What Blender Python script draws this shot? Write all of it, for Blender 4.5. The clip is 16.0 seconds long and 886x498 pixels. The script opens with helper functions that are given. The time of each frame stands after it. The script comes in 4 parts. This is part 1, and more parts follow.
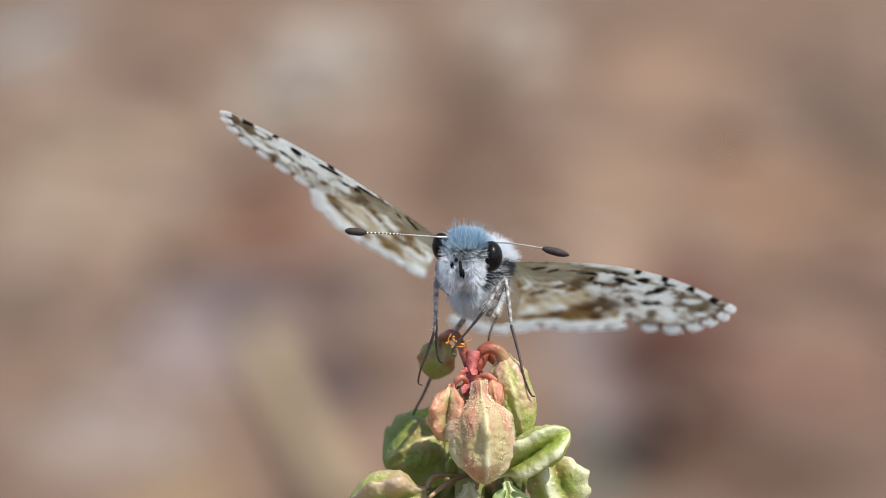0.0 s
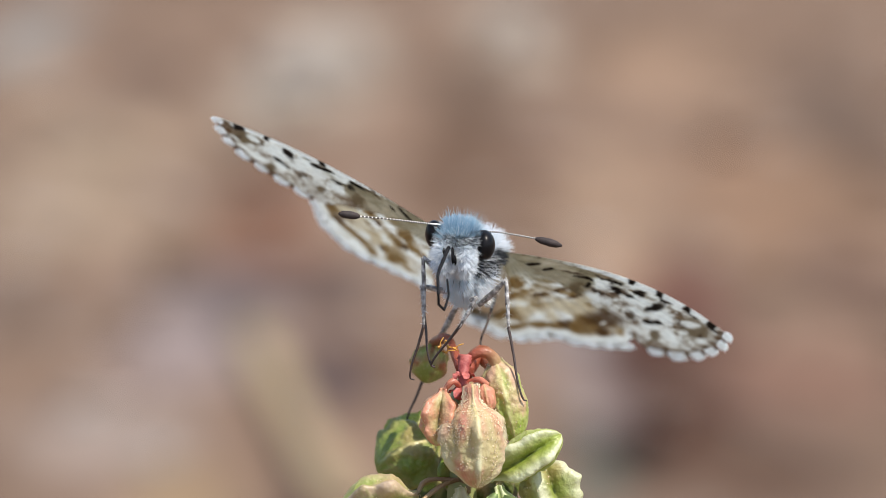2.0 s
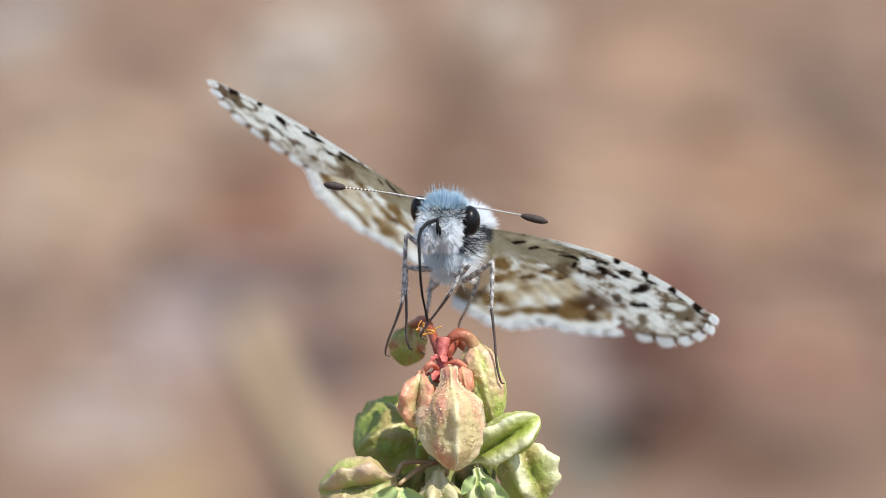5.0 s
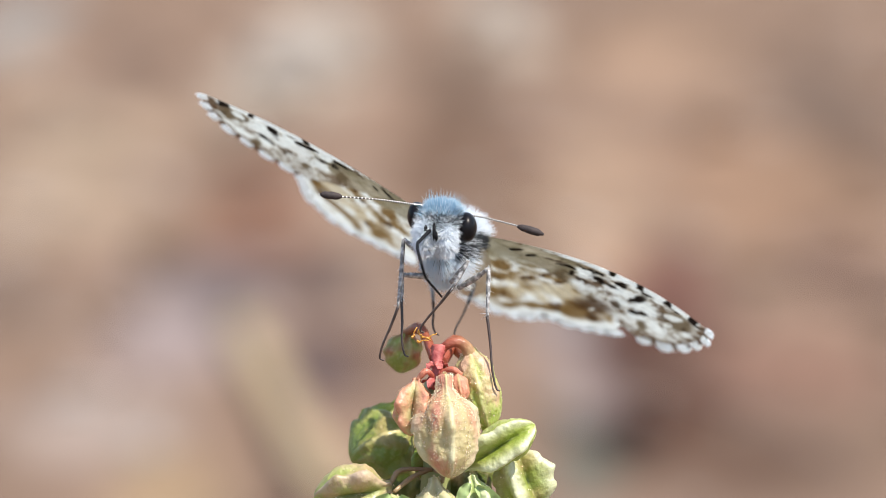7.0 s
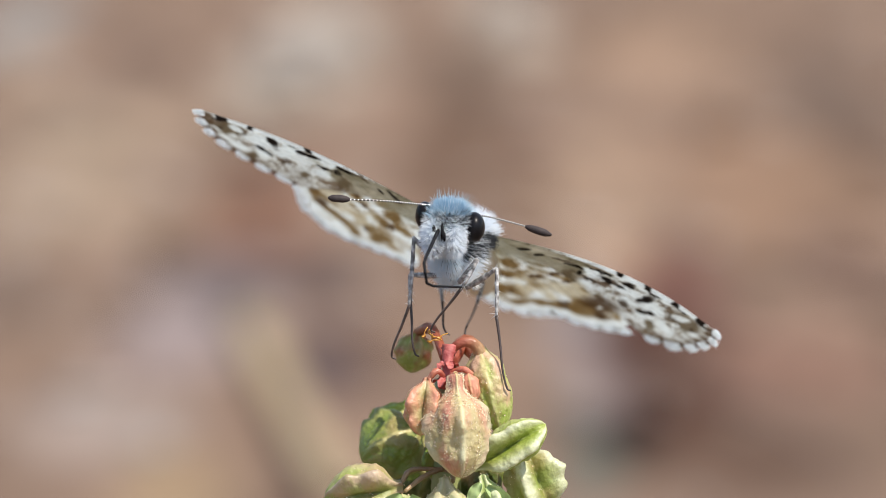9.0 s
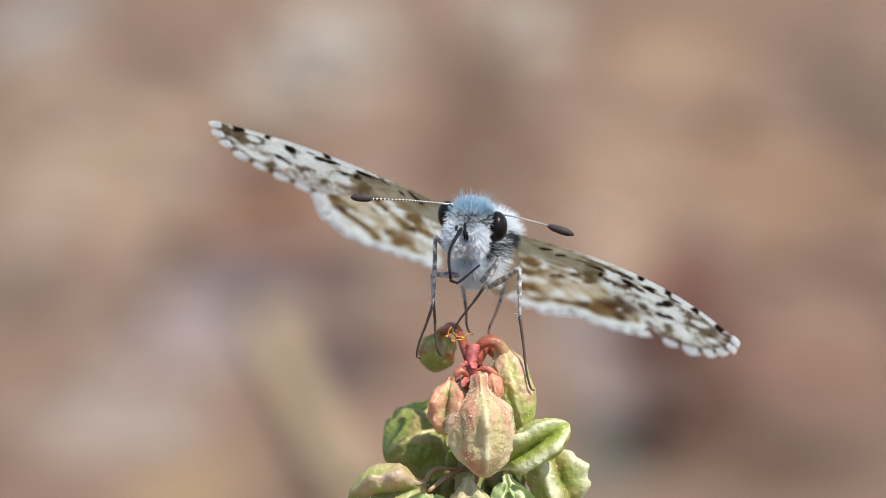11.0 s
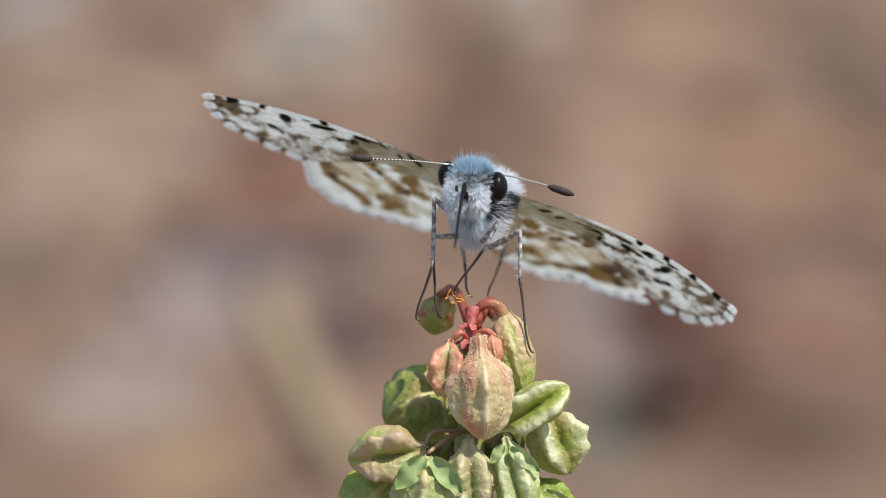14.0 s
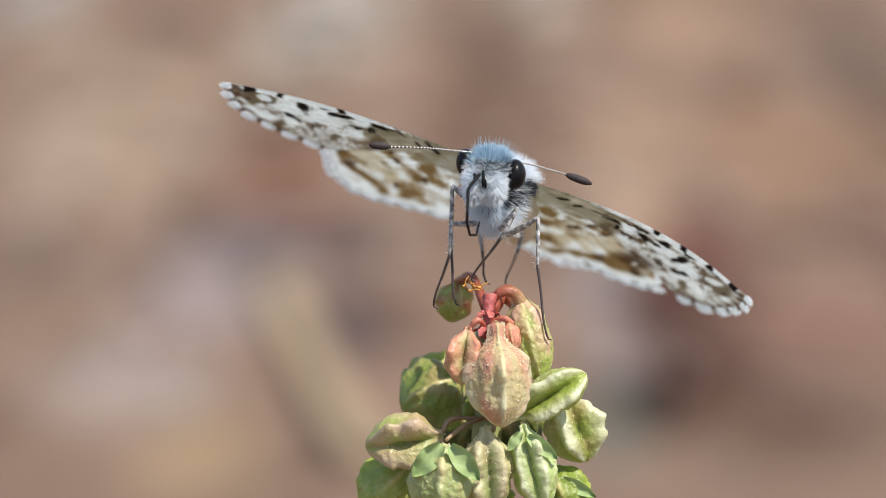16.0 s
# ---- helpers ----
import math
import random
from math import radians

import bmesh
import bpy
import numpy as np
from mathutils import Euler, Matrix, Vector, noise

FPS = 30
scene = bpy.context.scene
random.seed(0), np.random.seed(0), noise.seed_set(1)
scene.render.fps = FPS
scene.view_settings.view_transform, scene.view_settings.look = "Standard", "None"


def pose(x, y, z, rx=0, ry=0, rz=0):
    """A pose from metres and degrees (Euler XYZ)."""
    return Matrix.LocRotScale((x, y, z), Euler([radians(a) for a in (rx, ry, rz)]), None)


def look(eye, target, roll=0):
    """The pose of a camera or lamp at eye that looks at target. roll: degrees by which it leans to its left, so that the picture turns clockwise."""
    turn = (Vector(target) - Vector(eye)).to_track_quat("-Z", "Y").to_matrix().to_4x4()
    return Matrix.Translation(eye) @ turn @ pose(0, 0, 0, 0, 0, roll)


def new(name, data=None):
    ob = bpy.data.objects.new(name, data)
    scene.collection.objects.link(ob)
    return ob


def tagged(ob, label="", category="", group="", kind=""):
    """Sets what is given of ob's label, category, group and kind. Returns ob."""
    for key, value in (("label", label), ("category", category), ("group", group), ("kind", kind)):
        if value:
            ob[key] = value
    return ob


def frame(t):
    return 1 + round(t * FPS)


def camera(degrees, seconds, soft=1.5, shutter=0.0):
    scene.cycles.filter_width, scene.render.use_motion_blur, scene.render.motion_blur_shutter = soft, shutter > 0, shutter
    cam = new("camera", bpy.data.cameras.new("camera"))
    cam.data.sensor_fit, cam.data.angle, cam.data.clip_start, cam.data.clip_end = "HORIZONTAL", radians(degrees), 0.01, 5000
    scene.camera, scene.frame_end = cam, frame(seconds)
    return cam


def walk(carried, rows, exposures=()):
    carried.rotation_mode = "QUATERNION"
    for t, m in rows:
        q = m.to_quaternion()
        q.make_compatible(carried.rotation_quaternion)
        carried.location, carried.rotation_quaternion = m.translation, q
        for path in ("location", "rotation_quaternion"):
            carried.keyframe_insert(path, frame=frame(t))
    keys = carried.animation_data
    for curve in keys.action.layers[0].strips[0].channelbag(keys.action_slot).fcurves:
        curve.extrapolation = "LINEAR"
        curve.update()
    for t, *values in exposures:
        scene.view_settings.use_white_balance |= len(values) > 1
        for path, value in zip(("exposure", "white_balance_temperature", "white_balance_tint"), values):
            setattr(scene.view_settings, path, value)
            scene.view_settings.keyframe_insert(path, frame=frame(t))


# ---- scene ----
# A small pale skipper butterfly stands on the seed head of a low herb; behind it lies dry, stony ground.
import functools

MM = 0.001
TILT = 12.0                       # how far the camera looks down
HEART = Vector((0.0, 0.0, 0.300))  # middle of the subject
RIGHT = Vector((1, 0, 0))
UP = Vector((0, math.sin(radians(TILT)), math.cos(radians(TILT))))
NEAR = Vector((0, -math.cos(radians(TILT)), math.sin(radians(TILT))))

# ---- camera: a macro lens, hand held ----
cam = camera(14.1, 16.0, 0.85)
cam.data.dof.use_dof = True
cam.data.dof.focus_distance = 0.1885
cam.data.dof.aperture_fstop = 33.0
# seconds, place, pitch, yaw
PATH = [
    (0.0, -0.00083, -0.18589, 0.33930, -11.567, 0.031),
    (0.5, -0.00040, -0.18590, 0.33928, -11.596, -0.105),
    (1.0, -0.00072, -0.18587, 0.33940, -11.571, 0.036),
    (1.5, -0.00058, -0.18584, 0.33952, -11.545, 0.007),
    (2.0, -0.00050, -0.18585, 0.33951, -11.569, 0.002),
    (2.5, -0.00012, -0.18588, 0.33933, -11.657, -0.119),
    (3.0, -0.00020, -0.18589, 0.33932, -11.681, -0.063),
    (3.5, -0.00009, -0.18591, 0.33923, -11.735, -0.083),
    (3.7, -0.00003, -0.18589, 0.33932, -11.709, -0.094),
    (5.8, 0.00031, -0.18590, 0.33928, -11.812, -0.125),
    (6.0, 0.00014, -0.18587, 0.33939, -11.776, -0.050),
    (6.5, 0.00041, -0.18586, 0.33946, -11.771, -0.151),
    (7.0, 0.00041, -0.18583, 0.33957, -11.750, -0.151),
    (7.5, 0.00001, -0.18585, 0.33951, -11.794, -0.005),
    (8.0, -0.00003, -0.18581, 0.33966, -11.759, 0.010),
    (8.5, 0.00003, -0.18581, 0.33966, -11.778, -0.010),
    (8.7, 0.00015, -0.18581, 0.33967, -11.782, -0.056),
    (10.8, -0.00010, -0.18580, 0.33973, -11.845, 0.035),
    (11.0, -0.00042, -0.18579, 0.33980, -11.829, 0.156),
    (11.5, 0.00010, -0.18580, 0.33972, -11.878, -0.035),
    (12.0, -0.00001, -0.18585, 0.33947, -11.991, 0.005),
    (12.5, 0.00000, -0.18585, 0.33950, -12.000, 0.000),
    (13.0, -0.00010, -0.18586, 0.33945, -12.039, 0.035),
    (13.5, -0.00018, -0.18589, 0.33930, -12.117, 0.066),
    (14.0, -0.00041, -0.18594, 0.33909, -12.215, 0.151),
    (14.5, -0.00068, -0.18594, 0.33906, -12.244, 0.252),
    (15.0, -0.00061, -0.18595, 0.33900, -12.288, 0.227),
    (15.5, -0.00131, -0.18596, 0.33899, -12.312, 0.484),
    (16.0, -0.00083, -0.18597, 0.33891, -12.361, 0.308),
]
walk(cam, [(t, pose(x, y, z, 90 + pitch, 0, yaw)) for t, x, y, z, pitch, yaw in PATH], exposures=[(0.0, 0.24), (0.5, 0.32), (1.0, 0.26), (2.0, 0.30), (3.5, 0.46), (5.8, 0.53), (7.0, 0.62), (7.5, 0.53), (8.5, 0.37), (11.0, 0.38), (11.5, 0.47), (12.0, 0.40), (12.5, 0.46), (13.0, 0.32), (13.5, 0.34), (14.0, 0.14), (14.5, 0.31), (15.0, 0.27), (16.0, 0.32)])

# ---- light ----
SUN_HIGH, SUN_TURN = 58.0, 58.0    # degrees above the horizon; degrees from straight behind the camera towards its right
world = bpy.data.worlds.new("sky")
scene.world = world
world.use_nodes = True
wn = world.node_tree.nodes
sky = wn.new("ShaderNodeTexSky")
sky.sky_type, sky.sun_disc = "NISHITA", False
sky.sun_elevation = radians(SUN_HIGH)
sun_from = Vector((math.sin(radians(SUN_TURN)) * math.cos(radians(SUN_HIGH)), -math.cos(radians(SUN_TURN)) * math.cos(radians(SUN_HIGH)), math.sin(radians(SUN_HIGH))))
sky.sun_rotation = math.atan2(sun_from.x, sun_from.y)
world.node_tree.links.new(sky.outputs[0], wn["Background"].inputs[0])
wn["Background"].inputs[1].default_value = 0.15
sun = new("sun", bpy.data.lights.new("sun", "SUN"))
sun.data.energy, sun.data.angle, sun.data.color = 4.8, radians(0.6), (1.0, 0.93, 0.83)
sun.matrix_world = look(sun_from, (0, 0, 0))


# ---- materials ----
def links(m):
    return m.node_tree.nodes, m.node_tree.links.new


def surface(name, colours, grain, rough=0.6, bump=0.3, fine=None, metal=0.0, coat=0.0, through_light=0.0, attribute="", spread=0.25, sheen=0.0, relief=0.0002):
    """Noise of two sizes between the colours (grain and fine: features a metre), over a colour attribute where one is named."""
    m = bpy.data.materials.new(name)
    m.use_nodes = True
    n, link = links(m)
    b = n["Principled BSDF"]
    co = n.new("ShaderNodeTexCoord")
    big, small = n.new("ShaderNodeTexNoise"), n.new("ShaderNodeTexNoise")
    big.inputs["Scale"].default_value, small.inputs["Scale"].default_value = grain, fine or grain * 6
    big.inputs["Detail"].default_value, small.inputs["Detail"].default_value = 3, 4
    for tex in (big, small):
        link(co.outputs["Object"], tex.inputs["Vector"])
    mix = n.new("ShaderNodeMath")
    mix.operation = "MULTIPLY_ADD"
    link(small.outputs[0], mix.inputs[0])
    mix.inputs[1].default_value = 0.4
    half = n.new("ShaderNodeMath")
    half.operation = "MULTIPLY_ADD"
    link(big.outputs[0], half.inputs[0])
    half.inputs[1].default_value, half.inputs[2].default_value = 1.3, -0.35
    link(half.outputs[0], mix.inputs[2])
    ramp = n.new("ShaderNodeValToRGB")
    while len(ramp.color_ramp.elements) < len(colours):
        ramp.color_ramp.elements.new(0.5)
    for i, (e, c) in enumerate(zip(ramp.color_ramp.elements, colours)):
        e.position, e.color = 0.15 + 0.7 * i / max(1, len(colours) - 1), (*c, 1)
    link(mix.outputs[0], ramp.inputs[0])
    out = ramp.outputs[0]
    if attribute:
        at = n.new("ShaderNodeAttribute")
        at.attribute_name = attribute
        over = n.new("ShaderNodeMix")
        over.data_type, over.blend_type = "RGBA", "MULTIPLY"
        over.inputs[0].default_value = 1.0
        link(at.outputs[0], over.inputs[6])
        link(out, over.inputs[7])
        out = over.outputs[2]
    link(out, b.inputs["Base Color"])
    b.inputs["Roughness"].default_value, b.inputs["Metallic"].default_value = rough, metal
    b.inputs["Coat Weight"].default_value, b.inputs["Sheen Weight"].default_value = coat, sheen
    if bump:
        bp = n.new("ShaderNodeBump")
        bp.inputs["Strength"].default_value, bp.inputs["Distance"].default_value = bump, relief
        link(small.outputs[0] if fine else mix.outputs[0], bp.inputs["Height"])
        link(bp.outputs[0], b.inputs["Normal"])
    if through_light:
        tr, ad = n.new("ShaderNodeBsdfTranslucent"), n.new("ShaderNodeMixShader")
        link(out, tr.inputs[0])
        ad.inputs[0].default_value = through_light
        link(b.outputs[0], ad.inputs[1])
        link(tr.outputs[0], ad.inputs[2])
        link(ad.outputs[0], n["Material Output"].inputs[0])
    return m


M_SOIL = surface("dry soil", [(0.136, 0.090, 0.064), (0.166, 0.110, 0.077), (0.193, 0.127, 0.088)], 14, 0.95, 0.6, fine=60, attribute="tint", relief=0.006)
M_SOIL.node_tree.nodes["Principled BSDF"].inputs["Specular IOR Level"].default_value = 0.1
M_STONE = surface("grey stone", [(0.20, 0.175, 0.155), (0.28, 0.245, 0.22)], 25, 0.85, 0.5, fine=200, relief=0.002)
M_GRAVEL = surface("mixed gravel", [(0.75, 0.75, 0.75), (1.0, 1.0, 1.0)], 120, 0.9, 0.4, fine=500, relief=0.001)
gn, glink = links(M_GRAVEL)
gn["Principled BSDF"].inputs["Specular IOR Level"].default_value = 0.2
island, kinds, both = gn.new("ShaderNodeNewGeometry"), gn.new("ShaderNodeValToRGB"), gn.new("ShaderNodeMix")
both.data_type, both.blend_type = "RGBA", "MULTIPLY"
both.inputs[0].default_value = 1.0
kinds.color_ramp.elements.new(0.5)
for e, (at, c) in zip(kinds.color_ramp.elements, ((0.15, (0.035, 0.020, 0.014)), (0.6, (0.14, 0.082, 0.053)), (0.95, (0.38, 0.31, 0.26)))):
    e.position, e.color = at, (*c, 1)
glink(island.outputs["Random Per Island"], kinds.inputs[0])
glink(gn["Principled BSDF"].inputs["Base Color"].links[0].from_socket, both.inputs[6])
glink(kinds.outputs[0], both.inputs[7])
glink(both.outputs[2], gn["Principled BSDF"].inputs["Base Color"])
M_STRAW = surface("dry straw", [(0.30, 0.22, 0.12), (0.39, 0.295, 0.175)], 60, 0.7, 0.3, through_light=0.15)
M_LITTER = surface("dead leaf", [(0.15, 0.062, 0.040), (0.26, 0.12, 0.078)], 60, 0.8, 0.4, through_light=0.1)
M_TWIG = surface("dead twig", [(0.10, 0.065, 0.055), (0.19, 0.13, 0.105)], 80, 0.85, 0.5)
M_SAGE = surface("grey green leaf", [(0.20, 0.23, 0.19), (0.30, 0.32, 0.27)], 60, 0.7, 0.3, through_light=0.15)
M_POD = surface("seed pod skin", [(0.74, 0.72, 0.58), (0.95, 0.95, 0.90), (1.0, 1.0, 1.0)], 1100, 0.33, 0.75, fine=3200, attribute="tint", through_light=0.36, coat=0.1, relief=0.00016)
M_RED = surface("red flower stalk", [(0.30, 0.045, 0.045), (0.58, 0.17, 0.14)], 1400, 0.55, 0.7, through_light=0.15, relief=0.0001)
M_WART = surface("pale wart", [(0.80, 0.62, 0.38), (0.94, 0.88, 0.70)], 3000, 0.18, 0, through_light=0.3)
M_STEM = surface("green stem", [(0.16, 0.20, 0.06), (0.30, 0.30, 0.12)], 300, 0.5, 0.4)
M_BRACT = surface("pale green bract", [(0.26, 0.38, 0.13), (0.44, 0.54, 0.24)], 700, 0.6, 0.5, through_light=0.25, relief=0.0001)
M_ANTHER = surface("orange anther", [(0.50, 0.18, 0.03), (0.72, 0.40, 0.07)], 2500, 0.3, 0.4, through_light=0.2, relief=0.00005)
M_WING = surface("wing scales", [(0.84, 0.84, 0.84), (1.0, 1.0, 1.0)], 2500, 0.55, 0.35, fine=9000, attribute="tint", through_light=0.78, sheen=0.1, relief=0.00003)
M_FRINGE = surface("white fringe scales", [(0.86, 0.91, 0.93), (0.92, 0.95, 0.96)], 3000, 0.5, 0, through_light=0.6)
M_FRINGE_DARK = surface("brown fringe scales", [(0.16, 0.11, 0.07), (0.26, 0.19, 0.13)], 3000, 0.6, 0, through_light=0.2)
M_BLUE = surface("blue grey hair", [(0.33, 0.54, 0.67), (0.64, 0.79, 0.87)], 1500, 0.45, 0, fine=6000, through_light=0.4)
M_HAIR = surface("white hair", [(0.84, 0.89, 0.93), (0.95, 0.96, 0.97)], 1500, 0.40, 0, fine=6000, through_light=0.62)
# blue tint holds the sky's light on the shaded chest
M_BEARD = surface("sky-tinted beard hair", [(0.70, 0.82, 0.90), (0.88, 0.93, 0.97)], 1500, 0.40, 0, fine=6000, through_light=0.6)
M_GREYHAIR = surface("dark grey hair", [(0.025, 0.028, 0.032), (0.13, 0.14, 0.15)], 1500, 0.5, 0, fine=6000)
M_SKIN = surface("pale body skin", [(0.66, 0.72, 0.77), (0.84, 0.87, 0.90)], 1500, 0.6, 0.4, relief=0.0001)
M_BELLY = surface("cream belly scales", [(0.52, 0.46, 0.33), (0.75, 0.71, 0.60)], 900, 0.6, 0.4, relief=0.0001)
M_EYE = surface("black eye", [(0.004, 0.004, 0.005), (0.012, 0.011, 0.012)], 3000, 0.30, 0.05, fine=16000, coat=0.0, relief=0.00002)
M_EYE.node_tree.nodes["Principled BSDF"].inputs["Specular IOR Level"].default_value = 0.13
M_LEG = surface("grey scaled leg", [(0.03, 0.026, 0.024), (0.27, 0.26, 0.25), (0.76, 0.75, 0.72)], 3600, 0.5, 0.5, fine=9000, relief=0.00004)
M_TARSUS = surface("dark brown tarsus", [(0.014, 0.010, 0.009), (0.075, 0.046, 0.036)], 2600, 0.45, 0.4, fine=9000, relief=0.00004)
M_PROBOSCIS = surface("black proboscis", [(0.005, 0.005, 0.006), (0.016, 0.016, 0.018)], 3000, 0.6, 0.2, relief=0.00002)
M_PROBOSCIS.node_tree.nodes["Principled BSDF"].inputs["Specular IOR Level"].default_value = 0.1
M_CLUB = surface("dark brown club", [(0.012, 0.008, 0.008), (0.040, 0.026, 0.023)], 4000, 0.75, 0.5, relief=0.00003)
M_BAND_WHITE = surface("white antenna ring", [(0.72, 0.72, 0.70), (0.85, 0.84, 0.80)], 3000, 0.5, 0)
M_BAND_DARK = surface("dark antenna ring", [(0.02, 0.016, 0.014), (0.05, 0.04, 0.035)], 3000, 0.5, 0)


# ---- building tools ----
def mesh(name, verts, faces, materials, smooth=True, tint=None, slots=None):
    me = bpy.data.meshes.new(name)
    me.from_pydata([tuple(v) for v in verts], [], faces)
    for m in materials if isinstance(materials, (list, tuple)) else [materials]:
        me.materials.append(m)
    if slots is not None:
        me.polygons.foreach_set("material_index", slots)
    if tint is not None:
        at = me.color_attributes.new("tint", "FLOAT_COLOR", "POINT")
        at.data.foreach_set("color", np.concatenate([np.asarray(tint, float), np.ones((len(tint), 1))], 1).ravel())
    if smooth:
        me.polygons.foreach_set("use_smooth", [True] * len(me.polygons))
    me.update()
    return me


def part(name, me, parent, m=None, label=""):
    ob = new(name, me)
    ob.parent = parent
    if m is not None:
        ob.matrix_basis = m
    return tagged(ob, label)


def thing(name, label, category, m=None, group="", kind=""):
    ob = new(name)
    ob.empty_display_size = 0.002
    if m is not None:
        ob.matrix_basis = m
    return tagged(ob, label, category, group, kind)


def spot(u, v, w=0.0):
    """A place about the subject: millimetres to the right, up the tilted plane that faces the lens, and out towards it."""
    return HEART + MM * (u * RIGHT + v * UP + w * NEAR)


def facing(place):
    """The pose at a place whose axes are right, up and near."""
    m = Matrix((RIGHT, UP, NEAR)).transposed().to_4x4()
    m.translation = place
    return m


def curve_through(points, n):
    """A smooth line through the points, n steps between each two."""
    p = [Vector(q) for q in points]
    p = [2 * p[0] - p[1]] + p + [2 * p[-1] - p[-2]]
    line = []
    for i in range(1, len(p) - 2):
        for j in range(n):
            t = j / n
            line.append(0.5 * (2 * p[i] + (p[i + 1] - p[i - 1]) * t + (2 * p[i - 1] - 5 * p[i] + 4 * p[i + 1] - p[i + 2]) * t * t + (3 * p[i] - p[i - 1] - 3 * p[i + 1] + p[i + 2]) * t ** 3))
    return line + [p[-2]]


def tube(line, radii, sides=8, rough=0.0):
    """Verts and faces of a closed tube along a line; radii are given along it and spread evenly."""
    line = [Vector(p) for p in line]
    n = len(line)
    rad = [float(r) for r in np.interp(np.linspace(0, 1, n), np.linspace(0, 1, len(radii)), radii)]
    side = None
    verts, faces = [], []
    for i, p in enumerate(line):
        d = (line[min(i + 1, n - 1)] - line[max(i - 1, 0)]).normalized()
        if side is None:
            side = d.orthogonal().normalized()
        side = (side - d * side.dot(d)).normalized()
        other = d.cross(side)
        for k in range(sides):
            a = 2 * math.pi * k / sides
            r = rad[i] * (1 + rough * random.uniform(-1, 1))
            verts.append(p + r * (math.cos(a) * side + math.sin(a) * other))
    for i in range(n - 1):
        for k in range(sides):
            a, b = i * sides + k, i * sides + (k + 1) % sides
            faces.append((a, b, b + sides, a + sides))
    faces.append(tuple(range(sides))[::-1])
    faces.append(tuple((n - 1) * sides + k for k in range(sides)))
    return verts, faces


def joined(pieces):
    verts, faces = [], []
    for v, f in pieces:
        k = len(verts)
        verts += list(v)
        faces += [tuple(i + k for i in q) for q in f]
    return verts, faces


def ball(centre, radii, turn=None, rings=20, sides=28, lump=0.0):
    """An egg-shaped form, uneven by lump."""
    verts, faces = [], []
    c = Vector(centre)
    for i in range(rings + 1):
        a = math.pi * i / rings
        for k in range(sides):
            b = 2 * math.pi * k / sides
            n = Vector((math.sin(a) * math.cos(b), math.sin(a) * math.sin(b), math.cos(a)))
            p = Vector((n.x * radii[0], n.y * radii[1], n.z * radii[2])) * (1 + lump * noise.noise(n * 2.3 + c * 900))
            verts.append(c + (turn @ p if turn else p))
    for i in range(rings):
        for k in range(sides):
            a, b = i * sides + k, i * sides + (k + 1) % sides
            faces.append((a, b, b + sides, a + sides))
    return verts, faces


def hairs(roots, ways, lengths, thick):
    """Thin three-sided bristles, each bent a little, from arrays of roots and ways."""
    verts, faces = [], []
    for p, d, l in zip(roots, ways, lengths):
        d = Vector(d).normalized()
        a = d.orthogonal().normalized()
        b = d.cross(a)
        bend = 0.18 * l * (a * random.uniform(-1, 1) + b * random.uniform(-1, 1))
        k = len(verts)
        for j in range(3):
            s = 2.094 * j
            o = math.cos(s) * a + math.sin(s) * b
            verts.append(p + thick * o)
        for j in range(3):
            s = 2.094 * j
            o = math.cos(s) * a + math.sin(s) * b
            verts.append(p + d * l * 0.55 + bend * 0.35 + thick * 0.75 * o)
        verts.append(p + d * l + bend)
        for j in range(3):
            q = (j + 1) % 3
            faces += [(k + j, k + q, k + 3 + q, k + 3 + j), (k + 3 + j, k + 3 + q, k + 6)]
    return verts, faces


# ---- ground ----
def rise(x, y):
    return 0.010 * noise.noise(Vector((x * 3.1, y * 3.1, 0.3))) + 0.005 * noise.noise(Vector((x * 11, y * 11, 4.7)))


# patches of paler and darker tone on the ground: place, half sizes, and how they differ from the rest
PATCHES_LEFT = [
    (-0.078, 2.018, 0.038, 0.206, 1.88, 2.36, 2.66),
    (-0.279, 2.180, 0.026, 0.158, 1.33, 1.76, 2.17),
    (-0.193, 1.671, 0.044, 0.180, 1.24, 1.36, 1.36),
    (-0.178, 1.994, 0.028, 0.090, 0.70, 0.70, 0.72),
    (-0.081, 1.538, 0.030, 0.100, 1.02, 0.82, 0.75),
    (-0.110, 1.328, 0.027, 0.122, 1.29, 1.51, 1.92),
    (-0.089, 1.378, 0.015, 0.059, 0.70, 0.81, 1.09),
    # bluish shadow beside the straw, painted into the ground's colour
    (-0.044, 1.219, 0.014, 0.068, 0.55, 0.58, 0.74),
    (-0.133, 1.127, 0.028, 0.051, 1.42, 1.65, 1.93),
    (-0.097, 1.039, 0.018, 0.045, 1.42, 1.48, 1.29),
    (-0.181, 1.367, 0.025, 0.070, 0.90, 0.92, 0.95),
    (-0.040, 1.566, 0.020, 0.088, 1.17, 1.23, 1.28),
    (-0.052, 1.400, 0.016, 0.080, 0.55, 0.56, 0.66),
    (-0.236, 1.916, 0.030, 0.100, 1.30, 1.36, 1.36),
]
